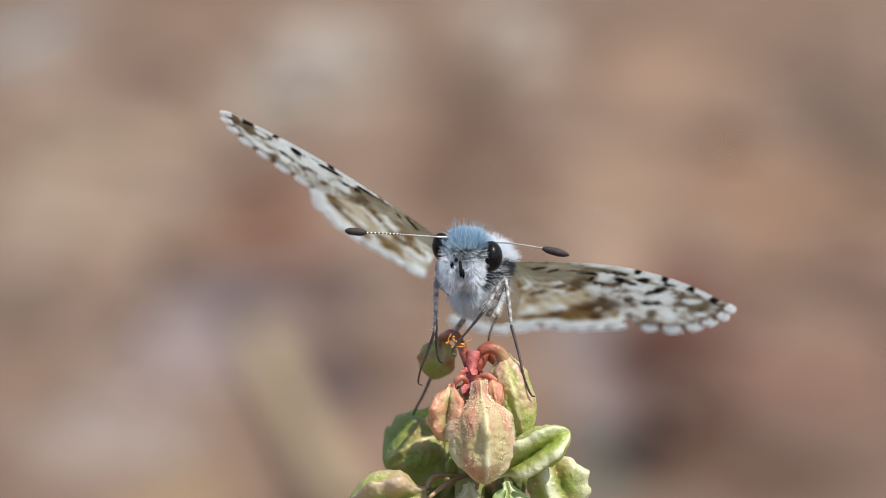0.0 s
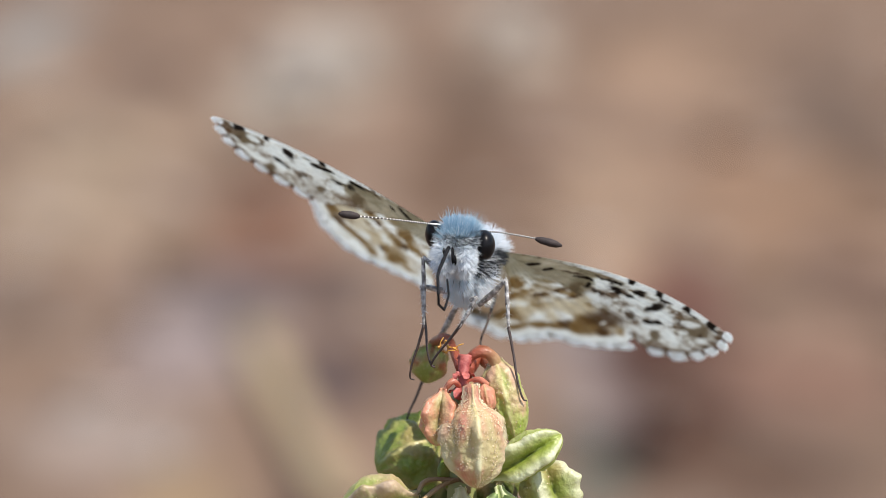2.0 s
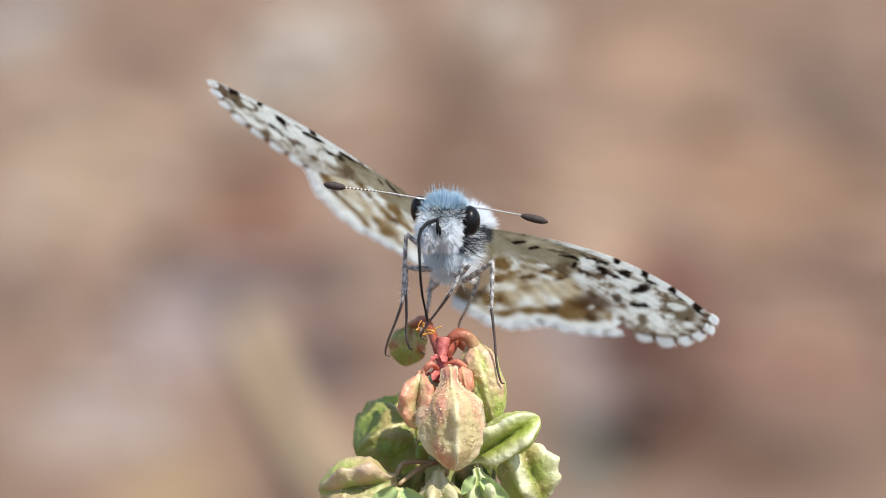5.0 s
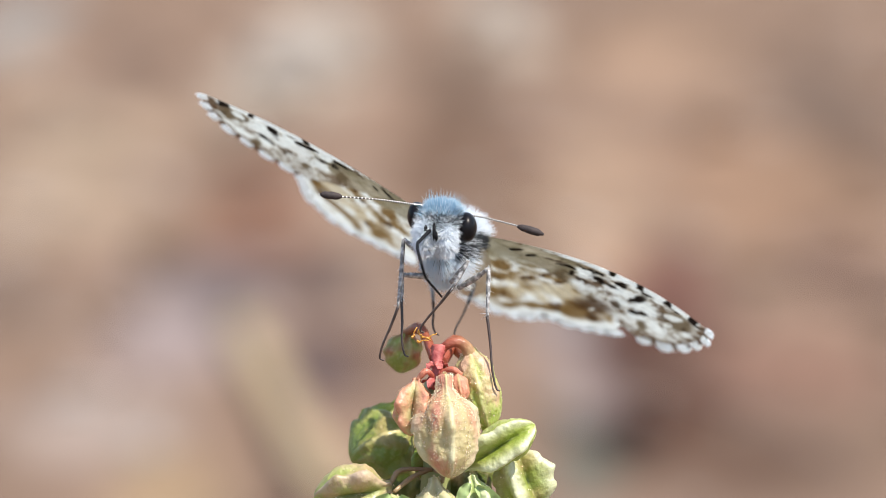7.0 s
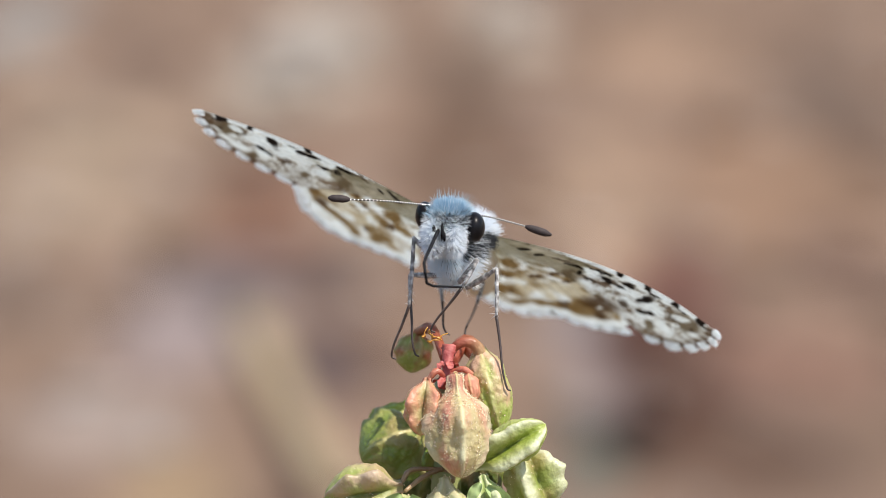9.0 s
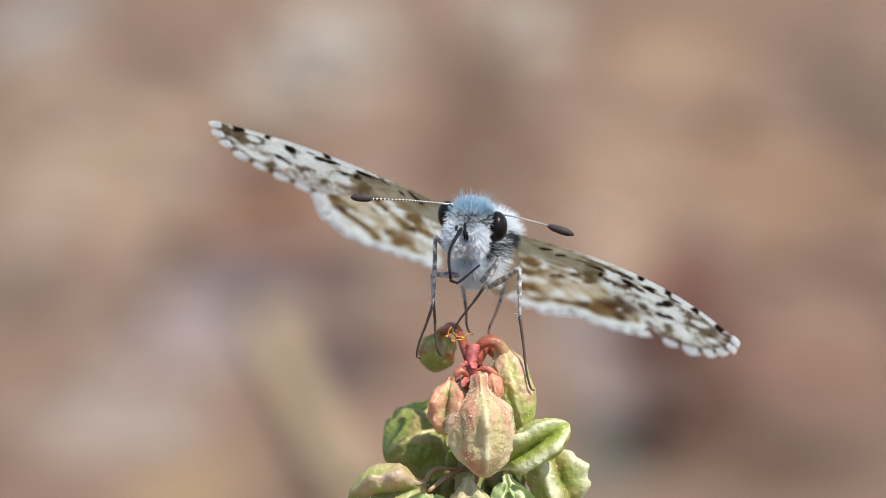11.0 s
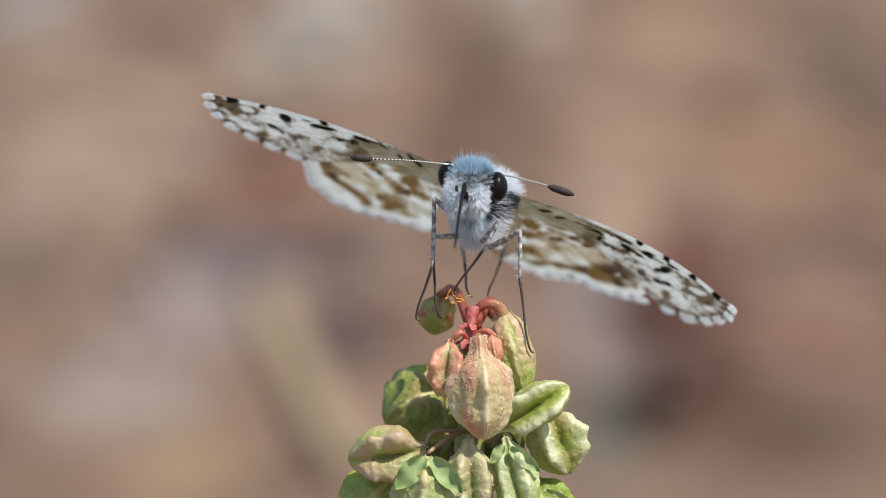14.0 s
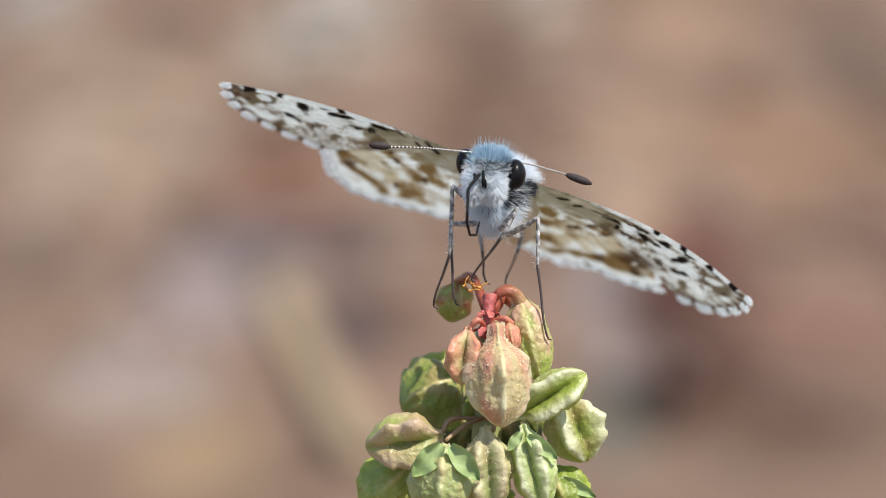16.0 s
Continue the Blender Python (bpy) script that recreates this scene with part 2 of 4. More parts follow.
PATCHES_RIGHT = [
    (0.040, 2.190, 0.026, 0.133, 1.81, 2.26, 2.54),
    (0.005, 1.680, 0.030, 0.133, 0.74, 0.68, 0.63),
    (0.019, 1.963, 0.024, 0.131, 0.75, 0.74, 0.73),
    (0.086, 1.576, 0.025, 0.163, 1.46, 1.50, 1.46),
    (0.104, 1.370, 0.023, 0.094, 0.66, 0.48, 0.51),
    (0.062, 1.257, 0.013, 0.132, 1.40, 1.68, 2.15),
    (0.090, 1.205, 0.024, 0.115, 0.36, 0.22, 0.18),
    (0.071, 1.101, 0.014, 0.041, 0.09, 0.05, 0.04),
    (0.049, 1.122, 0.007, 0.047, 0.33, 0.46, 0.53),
    (0.056, 1.070, 0.010, 0.047, 0.66, 0.92, 1.02),
    (0.160, 1.622, 0.049, 0.171, 1.32, 1.24, 1.14),
    (0.232, 1.887, 0.030, 0.183, 0.66, 0.67, 0.69),
    (0.145, 1.218, 0.034, 0.058, 0.97, 0.86, 0.87),
    (0.106, 1.069, 0.029, 0.039, 0.70, 0.64, 0.62),
    (0.183, 1.405, 0.023, 0.086, 0.79, 0.76, 0.79),
    (0.149, 2.078, 0.043, 0.145, 1.24, 1.23, 1.18),
]


def clumps(rows):
    """Each long patch is a loose row of roundish ones, uneven in place, size and tone."""
    pick, found = random.Random(3), []
    for x, y, rx, ry, *tone in rows:
        n = max(1, round(ry / rx * 0.75))
        for i in range(n):
            r, shade = rx * pick.uniform(0.9, 1.2), pick.uniform(0.9, 1.12)
            found.append((x + pick.uniform(-0.3, 0.3) * rx, y + ry * ((2 * i + 1) / n - 1), r, max(r, 1.15 * ry / n), *(shade * c for c in tone)))
    return found


more = random.Random(11)
PATCHES = clumps(PATCHES_LEFT + PATCHES_RIGHT)
while len(PATCHES) < 420:      # the same kind of patches all round
    x, y, tone = more.uniform(-1.6, 1.6), more.uniform(-1.2, 3.4), more.uniform(0.6, 1.45)
    if y < 0.75 or abs(x) > 0.06 + 0.15 * y:
        PATCHES.append((x, y, more.uniform(0.03, 0.14), more.uniform(0.03, 0.14), tone, tone * more.uniform(0.94, 1.06), tone * more.uniform(0.9, 1.12)))


def soil_tint(xs, ys):
    x, y = np.meshgrid(np.array(xs), np.array(ys))
    n = np.array([[noise.noise(Vector((p * 16, q * 9, 2.2))) for p in xs] for q in ys])
    f = np.array([[noise.noise(Vector((p * 60, q * 45, 7.1))) for p in xs] for q in ys])
    c = np.ones((*x.shape, 3))
    for px, py, rx, ry, *tone in PATCHES:
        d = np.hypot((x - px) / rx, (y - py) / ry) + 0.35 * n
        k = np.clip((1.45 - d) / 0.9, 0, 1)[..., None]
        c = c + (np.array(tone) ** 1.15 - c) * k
    near = ((np.abs(x) < 2) & (np.abs(y - 1.1) < 2.6))[..., None]
    return np.where(near, c * (1 + 0.30 * n + 0.25 * f)[..., None], 1.0).reshape(-1, 3)


def make_ground():
    xs = [-1500, -400, -80, -20, -6, *np.linspace(-2, -0.55, 30), *np.linspace(-0.5, 0.5, 101), *np.linspace(0.55, 2, 30), 6, 20, 80, 400, 1500]
    ys = [-1500, -400, -80, -20, -6, *np.linspace(-1.5, 0.55, 42), *np.linspace(0.6, 2.8, 151), *np.linspace(2.85, 3.7, 18), 8, 20, 80, 400, 1500]
    verts = [(x, y, rise(x, y) if abs(x) < 5 and abs(y) < 7 else 0.0) for y in ys for x in xs]
    w = len(xs)
    faces = [(j * w + i, j * w + i + 1, j * w + w + i + 1, j * w + w + i) for j in range(len(ys) - 1) for i in range(w - 1)]
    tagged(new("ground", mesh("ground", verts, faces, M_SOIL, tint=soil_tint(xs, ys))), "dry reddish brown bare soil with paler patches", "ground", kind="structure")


make_ground()


def make_stone(x, y, r, high=0.5, turn=0, material=M_STONE, label="pale grey stone half sunk in dry soil"):
    me = mesh("stone", *ball((0, 0, 0), (r, r * 0.75, r * high), None, 14, 20, 0.35), material)
    ob = new("stone", me)
    ob.matrix_basis = pose(x, y, rise(x, y) + r * high * 0.35, 0, 0, turn)
    tagged(ob, label, "stone", "stones on the ground")


def make_stalk(a, b, thick, material, name, label, category, group, bow=0.03, flat=1.0):
    a, b = Vector(a), Vector(b)
    mid = (a + b) / 2 + Vector((0, 0, bow))
    v, f = tube(curve_through([a, mid, b], 8), [thick * 0.6, thick, thick * 0.7], 10, 0.12)
    v = [Vector((p.x, p.y, 0.003 + (p.z - 0.003) * flat)) for p in v]
    tagged(new(name, mesh(name, v, f, material)), label, category, group)


def make_dead_leaf(x, y, size, turn, material=M_LITTER, label="curled reddish brown dead leaf lying on soil"):
    verts, faces = [], []
    for layer in (0, 1):
        for j in range(9):
            for i in range(7):
                t, s = j / 8, i / 3 - 1
                wide = 0.36 * math.sin(math.pi * t) ** 0.7
                verts.append((size * s * wide, size * (t - 0.5), size * (0.10 + 0.22 * s * s + 0.18 * (t - 0.5) ** 2 + 0.02 * layer)))
    for layer in (0, 63):
        for j in range(8):
            for i in range(6):
                a = layer + j * 7 + i
                q = (a, a + 1, a + 8, a + 7)
                faces.append(q if layer else q[::-1])
    ob = new("dead_leaf", mesh("dead_leaf", verts, faces, material))
    ob.matrix_basis = pose(x, y, rise(x, y) - 0.02 * size, random.uniform(-12, 12), random.uniform(-12, 12), turn)
    tagged(ob, label, "leaf", "dead leaves on the ground")


for x, y, r, high, turn in [(-0.090, 1.98, 0.022, 0.7, 20), (-0.065, 2.06, 0.018, 0.7, 60), (-0.139, 1.16, 0.010, 0.5, 10), (-0.105, 1.09, 0.008, 0.6, 50),
                            (0.066, 1.36, 0.007, 1.3, 0), (0.052, 1.15, 0.005, 1.0, 30), (0.05, 2.15, 0.016, 0.7, 15)]:
    make_stone(x, y, r, high, turn)


def make_straw():
    straw = thing("straw", "thick pale yellow dry straw lying on soil", "straw", group="straws")
    a, m, b = Vector((-0.082, 1.29, 0.006)), Vector((-0.060, 1.15, 0.007)), Vector((-0.034, 1.01, 0.006))
    for p, q in ((a, m), (m, b)):
        v, f = tube(curve_through([p, (p + q) / 2, q], 6), [0.0062, 0.0078, 0.0070], 10, 0.1)
        part("culm", mesh("culm", [Vector((c.x, c.y, 0.003 + (c.z - 0.003) * 0.3)) for c in v], f, M_STRAW), straw)
    part("node", mesh("node", *ball(m + Vector((0, 0, -0.002)), (0.009, 0.006, 0.003), None, 10, 16, 0.1), M_STRAW), straw)


make_straw()
make_stalk((0.09, 1.17, 0.006), (0.150, 1.03, 0.004), 0.0016, M_TWIG, "twig", "thin dark dead twig on dry soil", "twig", "twigs", 0.004)
make_stalk((0.06, 1.62, 0.006), (0.125, 1.42, 0.004), 0.0014, M_TWIG, "twig", "thin dark dead twig on dry soil", "twig", "twigs", 0.004)
for x, y, size, turn in [(0.079, 1.142, 0.014, 40), (0.098, 1.36, 0.014, 80), (-0.085, 1.561, 0.02, 70), (0.05, 1.66, 0.02, 100)]:
    make_dead_leaf(x, y, size, turn)
make_dead_leaf(0.057, 1.09, 0.012, 10, M_SAGE, "small grey green leaf lying on dry soil")


def make_gravel():
    pieces, sizes = [], random.Random(5)
    for i in range(4200):
        x, y, r = sizes.uniform(-1.2, 1.2), sizes.uniform(-0.9, 3.0), 0.0018 + 0.0085 * sizes.random() ** 2.2
        pieces.append(ball((x, y, rise(x, y) + r * 0.15), (r * sizes.uniform(0.8, 1.6), r, r * 0.5), None, 5, 8, 0.3))
    tagged(new("gravel", mesh("gravel", *joined(pieces), M_GRAVEL)), "brown and pale grey gravel scattered over dry soil", "gravel", kind="stuff")


make_gravel()


# ---- the herb with its seed pods ----
def mm(*v):
    return Vector(v) * MM


herb = thing("herb", "low herb with a crowded spike of green and pink seed pods", "plant", facing(HEART))
CREAM, PINK, GREEN, LIME, SHADE_GREEN, ROSE, TAN = (0.76, 0.68, 0.34), (0.80, 0.37, 0.25), (0.25, 0.34, 0.045), (0.46, 0.56, 0.09), (0.10, 0.14, 0.03), (0.56, 0.20, 0.13), (0.50, 0.33, 0.18)


PAPER, RIB = (0.84, 0.85, 0.62), (0.90, 0.76, 0.40)


def blend(a, b, t):
    return tuple(p + (q - p) * t for p, q in zip(a, b))


POD_ALONG = [0, 0.05, 0.10, 0.16, 0.24, 0.33, 0.46, 0.60, 0.70, 0.79, 0.87, 0.94, 1.0]
POD_WIDE = [0.24, 0.34, 0.50, 0.74, 0.91, 0.98, 1.0, 0.97, 0.90, 0.77, 0.58, 0.37, 0.13]


def pod_mesh(long, wide, deep, base, blush, edge, keels, flare, seed, point=0.9, curl=0.0, split=0.0, neck=0.12):
    """A hanging pod: its stalk end at the origin, its point down -y, its face to +z. Keels are thin ribs along it, given by angle."""
    rings, sides = 44, 72
    verts, faces, tint = [], [], []
    off = Vector((seed * 3.7, seed * 1.3, seed * 2.1))
    for i in range(rings + 1):
        t = i / rings
        s = (t - 0.55 * neck) / (1 - 0.55 * neck)
        body = float(np.interp(s, POD_ALONG, POD_WIDE)) * (1 + 0.12 * (0.7 - point) * t) if 0 < t < 1 else 0.02
        for k in range(sides):
            a = 2 * math.pi * k / sides
            rib = mid = 0.0
            for q, strong in keels:
                d = (a - radians(q) + math.pi) % (2 * math.pi) - math.pi
                rib += strong * math.exp(-(d / (0.13 if abs(q - 90) < 15 else 0.25)) ** 2)
                mid += math.exp(-(d / 0.13) ** 2) if abs(q - 90) < 15 else 0.0
            slit = (a - radians(90) + math.pi) % (2 * math.pi) - math.pi
            groove = (-0.035 * math.cos(3 * a) - split * math.exp(-(slit / 0.24) ** 2)) * math.sin(math.pi * t)
            wave = 0.36 * noise.noise(Vector((t * 5, a * 1.2, seed * 5.1)))
            n = noise.noise(Vector((math.cos(a), math.sin(a), t * 2.2)) * 1.7 + off)
            f = noise.noise(Vector((math.cos(a) * wide, math.sin(a) * deep, t * long)) * 3.2 + off)
            r = body * (1 + rib * (1 + flare * t) + groove + 0.12 * n + 0.09 * f + wave * min(1, rib * 4))
            x, z = 0.5 * wide * r * math.cos(a), 0.5 * deep * r * math.sin(a)
            y = -long * t
            z += curl * long * (t - 0.4) ** 2
            verts.append((MM * x, MM * y, MM * z))
            fleck = noise.noise(Vector((math.cos(a) * wide, math.sin(a) * deep, t * long * 1.2)) * 6.5 + off)
            c = blend(base, blush, max(0.0, min(1.0, 0.75 - 0.95 * t + 1.1 * n)))
            if split:
                c = blend(c, tuple(0.45 * v for v in GREEN), 0.75 * math.exp(-(slit / 0.22) ** 2) * math.sin(math.pi * t))
            c = blend(c, blush, max(0.0, min(0.55, (n + 0.6 * fleck - 0.15) * 1.6)))
            c = blend(c, (0.84, 0.74, 0.46), max(0.0, min(0.32 if base[0] > 0.45 else 0.12, (f + 0.6 * fleck - 0.25) * 1.5)))
            c = blend(c, edge, min(1.0, rib * 3.4) * max(0.0, min(0.95, 0.9 + 0.5 * fleck)))
            tint.append(blend(c, RIB, min(1.0, mid) * 0.9 * max(0.0, min(1.0, 1.5 - 2.0 * t))))
    for i in range(rings):
        for k in range(sides):
            p, q = i * sides + k, i * sides + (k + 1) % sides
            faces.append((p, p + sides, q + sides, q))
    return mesh("seed_pod", verts, faces, M_POD, tint=tint)


def add_warts(pod, count, seed):
    """Small pale warts, thickest along the ribs and on the upper half."""
    pick, me, pieces = random.Random(seed), pod.data, []
    spots = [v for v in me.vertices if v.co.z > -0.0002]
    while len(pieces) < count:
        v = pick.choice(spots)
        if pick.random() > 0.30 + 1.1 * noise.noise(v.co * 1700) - 0.25 * max(0.0, -v.co.y / MM - 3.0):
            continue
        r = MM * (0.018 + 0.042 * pick.random() ** 2)
        n = Vector(v.normal)
        a = n.orthogonal().normalized()
        b = n.cross(a)
        c = v.co + MM * Vector((pick.uniform(-0.07, 0.07), pick.uniform(-0.07, 0.07), 0)) - n * r * 0.3
        ring = [c + r * (math.cos(k * 1.257) * a + math.sin(k * 1.257) * b) for k in range(5)]
        pieces.append((ring + [c + n * r * 1.1], [(k, (k + 1) % 5, 5) for k in range(5)]))
    tagged(part("wart_layer", mesh("wart_layer", *joined(pieces), M_WART), pod), kind="stuff")


def add_pod(u, v, w, long, wide, deep, lean, nod, spin, base, blush, edge, keels, flare=0.3, point=0.9, curl=0.0, label="", neck=0.12, warty=0):
    """u, v, w: its stalk end, in millimetres in the herb's space. lean turns it in the facing plane, nod tips its point forward, spin turns it about its own length."""
    seed = len(herb.children) + 1
    m = Matrix.Translation((MM * u, MM * v, MM * w)) @ pose(0, 0, 0, 0, 0, lean) @ pose(0, 0, 0, nod, 0, 0) @ pose(0, 0, 0, 0, spin, 0)
    pod = part("seed_pod", pod_mesh(long, wide, deep, base, blush, edge, keels, flare, seed, point, curl, 0.5 if keels is BOAT else 0.34 if keels is LIPS else 0.0, neck), herb, m, label)
    if warty:
        add_warts(pod, warty, seed)
    return pod


THREE = [(0, 0.30), (180, 0.30), (90, 0.13)]
SOFT = [(0, 0.10), (180, 0.12), (100, 0.10)]
BOAT = [(50, 0.34), (130, 0.40), (0, 0.12), (180, 0.12)]
CREST = [(0, 0.22), (180, 0.25), (86, 0.27)]
LIPS = [(58, 0.26), (122, 0.30), (0, 0.15), (180, 0.15)]
# the crown of the spike
add_pod(0.98, -5.62, 2.4, 5.50, 2.76, 2.2, 3, -3, 4, (0.66, 0.57, 0.31), (0.74, 0.32, 0.25), PAPER, CREST, 0.2, label="cream pod flushed with pink, finely warty", neck=0.26, warty=2300)
add_pod(-0.48, -5.85, 1.8, 3.1, 1.75, 1.7, -7, -4, -6, CREAM, PINK, PINK, BOAT, 0.1, 0.6, warty=90)
add_pod(1.62, -5.55, 1.5, 1.7, 0.95, 1.0, 10, -4, 10, PINK, PINK, PINK, SOFT, 0.1)
add_pod(2.26, -4.30, 0.3, 4.7, 2.05, 2.0, 14, -4, 8, (0.48, 0.57, 0.14), (0.74, 0.48, 0.34), (0.80, 0.78, 0.48), SOFT, 0.2, 0.4, neck=0.0, warty=260)
add_pod(-1.00, -3.45, -4.0, 2.4, 2.0, 1.9, -10, 4, 30, (0.46, 0.52, 0.14), (0.52, 0.18, 0.11), (0.50, 0.48, 0.18), SOFT, 0.2)
# the shoulders
add_pod(1.85, -10.75, 1.2, 4.6, 1.75, 1.8, 122, -6, 2, (0.40, 0.50, 0.08), (0.44, 0.50, 0.10), PAPER, BOAT, 0.9, -1.2, label="light green pod with white papery edges")
add_pod(4.38, -9.51, -0.6, 3.9, 2.7, 2.2, 22, 0, 25, (0.38, 0.45, 0.09), (0.46, 0.36, 0.14), PAPER, BOAT, 0.5, 0.5, warty=60)
add_pod(-0.50, -8.75, -3.6, 4.0, 3.1, 2.4, -64, -4, -20, (0.29, 0.38, 0.08), (0.44, 0.34, 0.14), (0.46, 0.48, 0.18), THREE, 0.3)
add_pod(-1.47, -7.47, -6.0, 3.0, 2.0, 1.8, -35, 0, 0, (0.34, 0.46, 0.10), LIME, LIME, THREE, 0.3)
add_pod(-1.77, -11.61, 1.0, 4.2, 2.6, 2.2, -82, -4, 12, (0.44, 0.52, 0.14), (0.60, 0.43, 0.26), (0.70, 0.54, 0.40), BOAT, 0.3, warty=120)
# inside the spike: added filler pods, coloured dark to stand in for its shade
add_pod(-0.42, -9.87, -5.2, 3.4, 2.8, 2.2, -10, 0, 0, SHADE_GREEN, SHADE_GREEN, GREEN, THREE, 0.3)
add_pod(-1.08, -8.82, -6.0, 3.6, 3.0, 2.2, -6, 0, 20, SHADE_GREEN, GREEN, GREEN, THREE, 0.3)
add_pod(1.68, -9.87, -1.4, 3.6, 2.8, 2.2, 12, 0, 30, SHADE_GREEN, TAN, GREEN, THREE, 0.3)
add_pod(0.48, -8.37, -1.6, 3.6, 3.0, 2.2, 0, 0, 60, SHADE_GREEN, TAN, GREEN, THREE, 0.3)
# the lower rows
add_pod(0.42, -11.05, 1.8, 4.6, 2.25, 2.2, 3, -4, 4, (0.50, 0.56, 0.24), (0.64, 0.54, 0.32), (0.78, 0.68, 0.46), LIPS, 0.2, 0.5, warty=600)
add_pod(-1.78, -11.95, 2.4, 3.8, 2.75, 2.0, -4, -5, -6, (0.48, 0.56, 0.22), (0.54, 0.54, 0.26), (0.66, 0.72, 0.40), CREST, 0.2, warty=260)
add_pod(2.40, -10.95, 1.6, 4.6, 2.1, 2.0, 14, -4, -10, (0.50, 0.64, 0.20), (0.56, 0.66, 0.28), PAPER, LIPS, 0.2, 0.5, warty=160)
add_pod(-3.57, -13.32, -0.8, 3.4, 2.4, 2.1, -50, -2, 0, (0.48, 0.56, 0.16), (0.40, 0.50, 0.12), LIME, THREE, 0.3)
add_pod(3.63, -13.17, -0.6, 3.6, 2.4, 2.1, 28, -2, 0, GREEN, GREEN, LIME, THREE, 0.3)
# one more filler pod behind the row, darkened for the shade there
add_pod(0.18, -13.77, -1.5, 3.6, 2.6, 2.1, 5, 0, 0, SHADE_GREEN, GREEN, LIME, THREE, 0.3)

def add_bract(u, v, w, long, wide, lean, nod, spin=0.0, cup=0.5, name="bract", material=M_BRACT, label="pale green pointed bract"):
    """A small pointed leaf lobe; its base at u, v, w, its tip down -y before it is turned."""
    verts, faces = [], []
    for layer in (0, 1):
        for j in range(13):
            for i in range(7):
                t, s = j / 12, i / 3 - 1
                half = 0.5 * wide * (math.sin(math.pi * min(1.0, 0.08 + 0.92 * t)) ** 0.8)
                verts.append(mm(s * half, -long * t, cup * wide * 0.5 * s * s + 0.12 * abs(s) * math.sin(t * 14) * wide - 0.35 * long * (t - 0.3) ** 2 - 0.05 * layer))
    for layer in (0, 91):
        for j in range(12):
            for i in range(6):
                a = layer + j * 7 + i
                q = (a, a + 7, a + 8, a + 1)
                faces.append(q if not layer else q[::-1])
    m = Matrix.Translation(mm(u, v, w)) @ pose(0, 0, 0, 0, 0, lean) @ pose(0, 0, 0, nod, 0, 0) @ pose(0, 0, 0, 0, spin, 0)
    part(name, mesh(name, verts, faces, material), herb, m, label)


for row in ((-1.86, -11.97, 3.1, 2.3, 1.2, -42, -6), (-1.41, -12.03, 3.2, 2.4, 1.1, 40, -8), (2.64, -11.55, 2.5, 2.0, 0.8, 52, -10), (2.28, -11.37, 2.5, 1.2, 0.6, -35, -8),
            (4.38, -13.92, 0.2, 2.2, 0.7, 62, 0)):
    add_bract(*row)
# red sepals round the two nodes of the flower stalk
for u, v, w, long, count in ((0.51, -5.85, 1.5, 0.85, 6), (0.57, -5.07, 1.3, 0.6, 5)):
    for i in range(count):
        a = 2 * math.pi * i / count
        add_bract(u + 0.22 * math.cos(a), v, w + 0.22 * math.sin(a), long, 0.42, 62 * math.cos(a), -55 * math.sin(a), 90 - math.degrees(a), 0.3, "sepal", M_RED, "thin red sepal")
# stem: it runs straight down to the soil
foot = facing(HEART).inverted() @ Vector((0.0015, 0.004, -0.01))
top = mm(0.5, -6.0, 0.2)
bend = mm(0.5, -14.0, -0.6)
line = [foot.lerp(bend, i / 16) + mm(0.9 * math.sin(i * 0.39), 0, 0.5 * math.sin(i * 0.3)) for i in range(16)] + [bend.lerp(top, i / 8) for i in range(9)]
part("stem", mesh("stem", *tube(line, [0.0013, 0.0011, 0.0009, 0.0006], 12, 0.05), M_STEM), herb)
part("flower_stalk", mesh("flower_stalk", *tube(curve_through([(MM * x, MM * y, MM * z) for x, y, z in ((0.48, -6.42, 1.2), (0.48, -5.73, 1.4), (0.57, -5.01, 1.2), (0.66, -4.32, 0.8))], 8), [0.00036, 0.00022, 0.00027, 0.00042], 14, 0.16), M_RED), herb, None, "red flower stalk at the tip")
for a, b, c in (((0.48, -5.97, 1.4), (0.03, -5.52, 2.0), (-0.45, -5.97, 1.9)), ((0.54, -6.03, 1.6), (0.84, -5.73, 2.2), (1.02, -6.39, 2.5)), ((0.57, -5.73, 1.2), (1.32, -5.43, 1.6), (1.86, -5.73, 1.4)),
                ((0.66, -5.13, -0.6), (1.50, -4.17, -2.2), (2.28, -4.95, -1.0)), ((0.48, -4.95, -0.2), (-0.24, -3.45, -2.4), (-1.00, -3.55, -3.8)), ((0.18, -10.77, 0.6), (-0.72, -11.13, 1.2), (-1.68, -11.85, 2.0)),
                ((0.33, -10.77, 0.6), (-1.32, -10.77, 0.8), (-1.86, -11.43, 1.0)), ((0.48, -10.77, 0.6), (0.84, -10.95, 1.4), (0.84, -11.37, 1.8))):
    pts = [tuple(MM * q for q in p) for p in (a, b, c)]
    stout, start, end = (2.5 if c[0] > 0 else 1.5, (0.44, 0.10, 0.07), (0.50, 0.22, 0.12)) if a[2] < 0 else (0.85, (0.50, 0.085, 0.06), PINK) if a[1] > -8 else (0.7, (0.34, 0.20, 0.12), (0.52, 0.36, 0.20))
    v, f = tube(curve_through(pts, 8), [0.00018 * stout, 0.00016 * stout, 0.00020 * stout, 0.00015 * stout], 12, 0.12)
    part("pedicel", mesh("pedicel", v, f, M_POD, tint=[blend(start, end, i / len(v)) for i in range(len(v))]), herb)


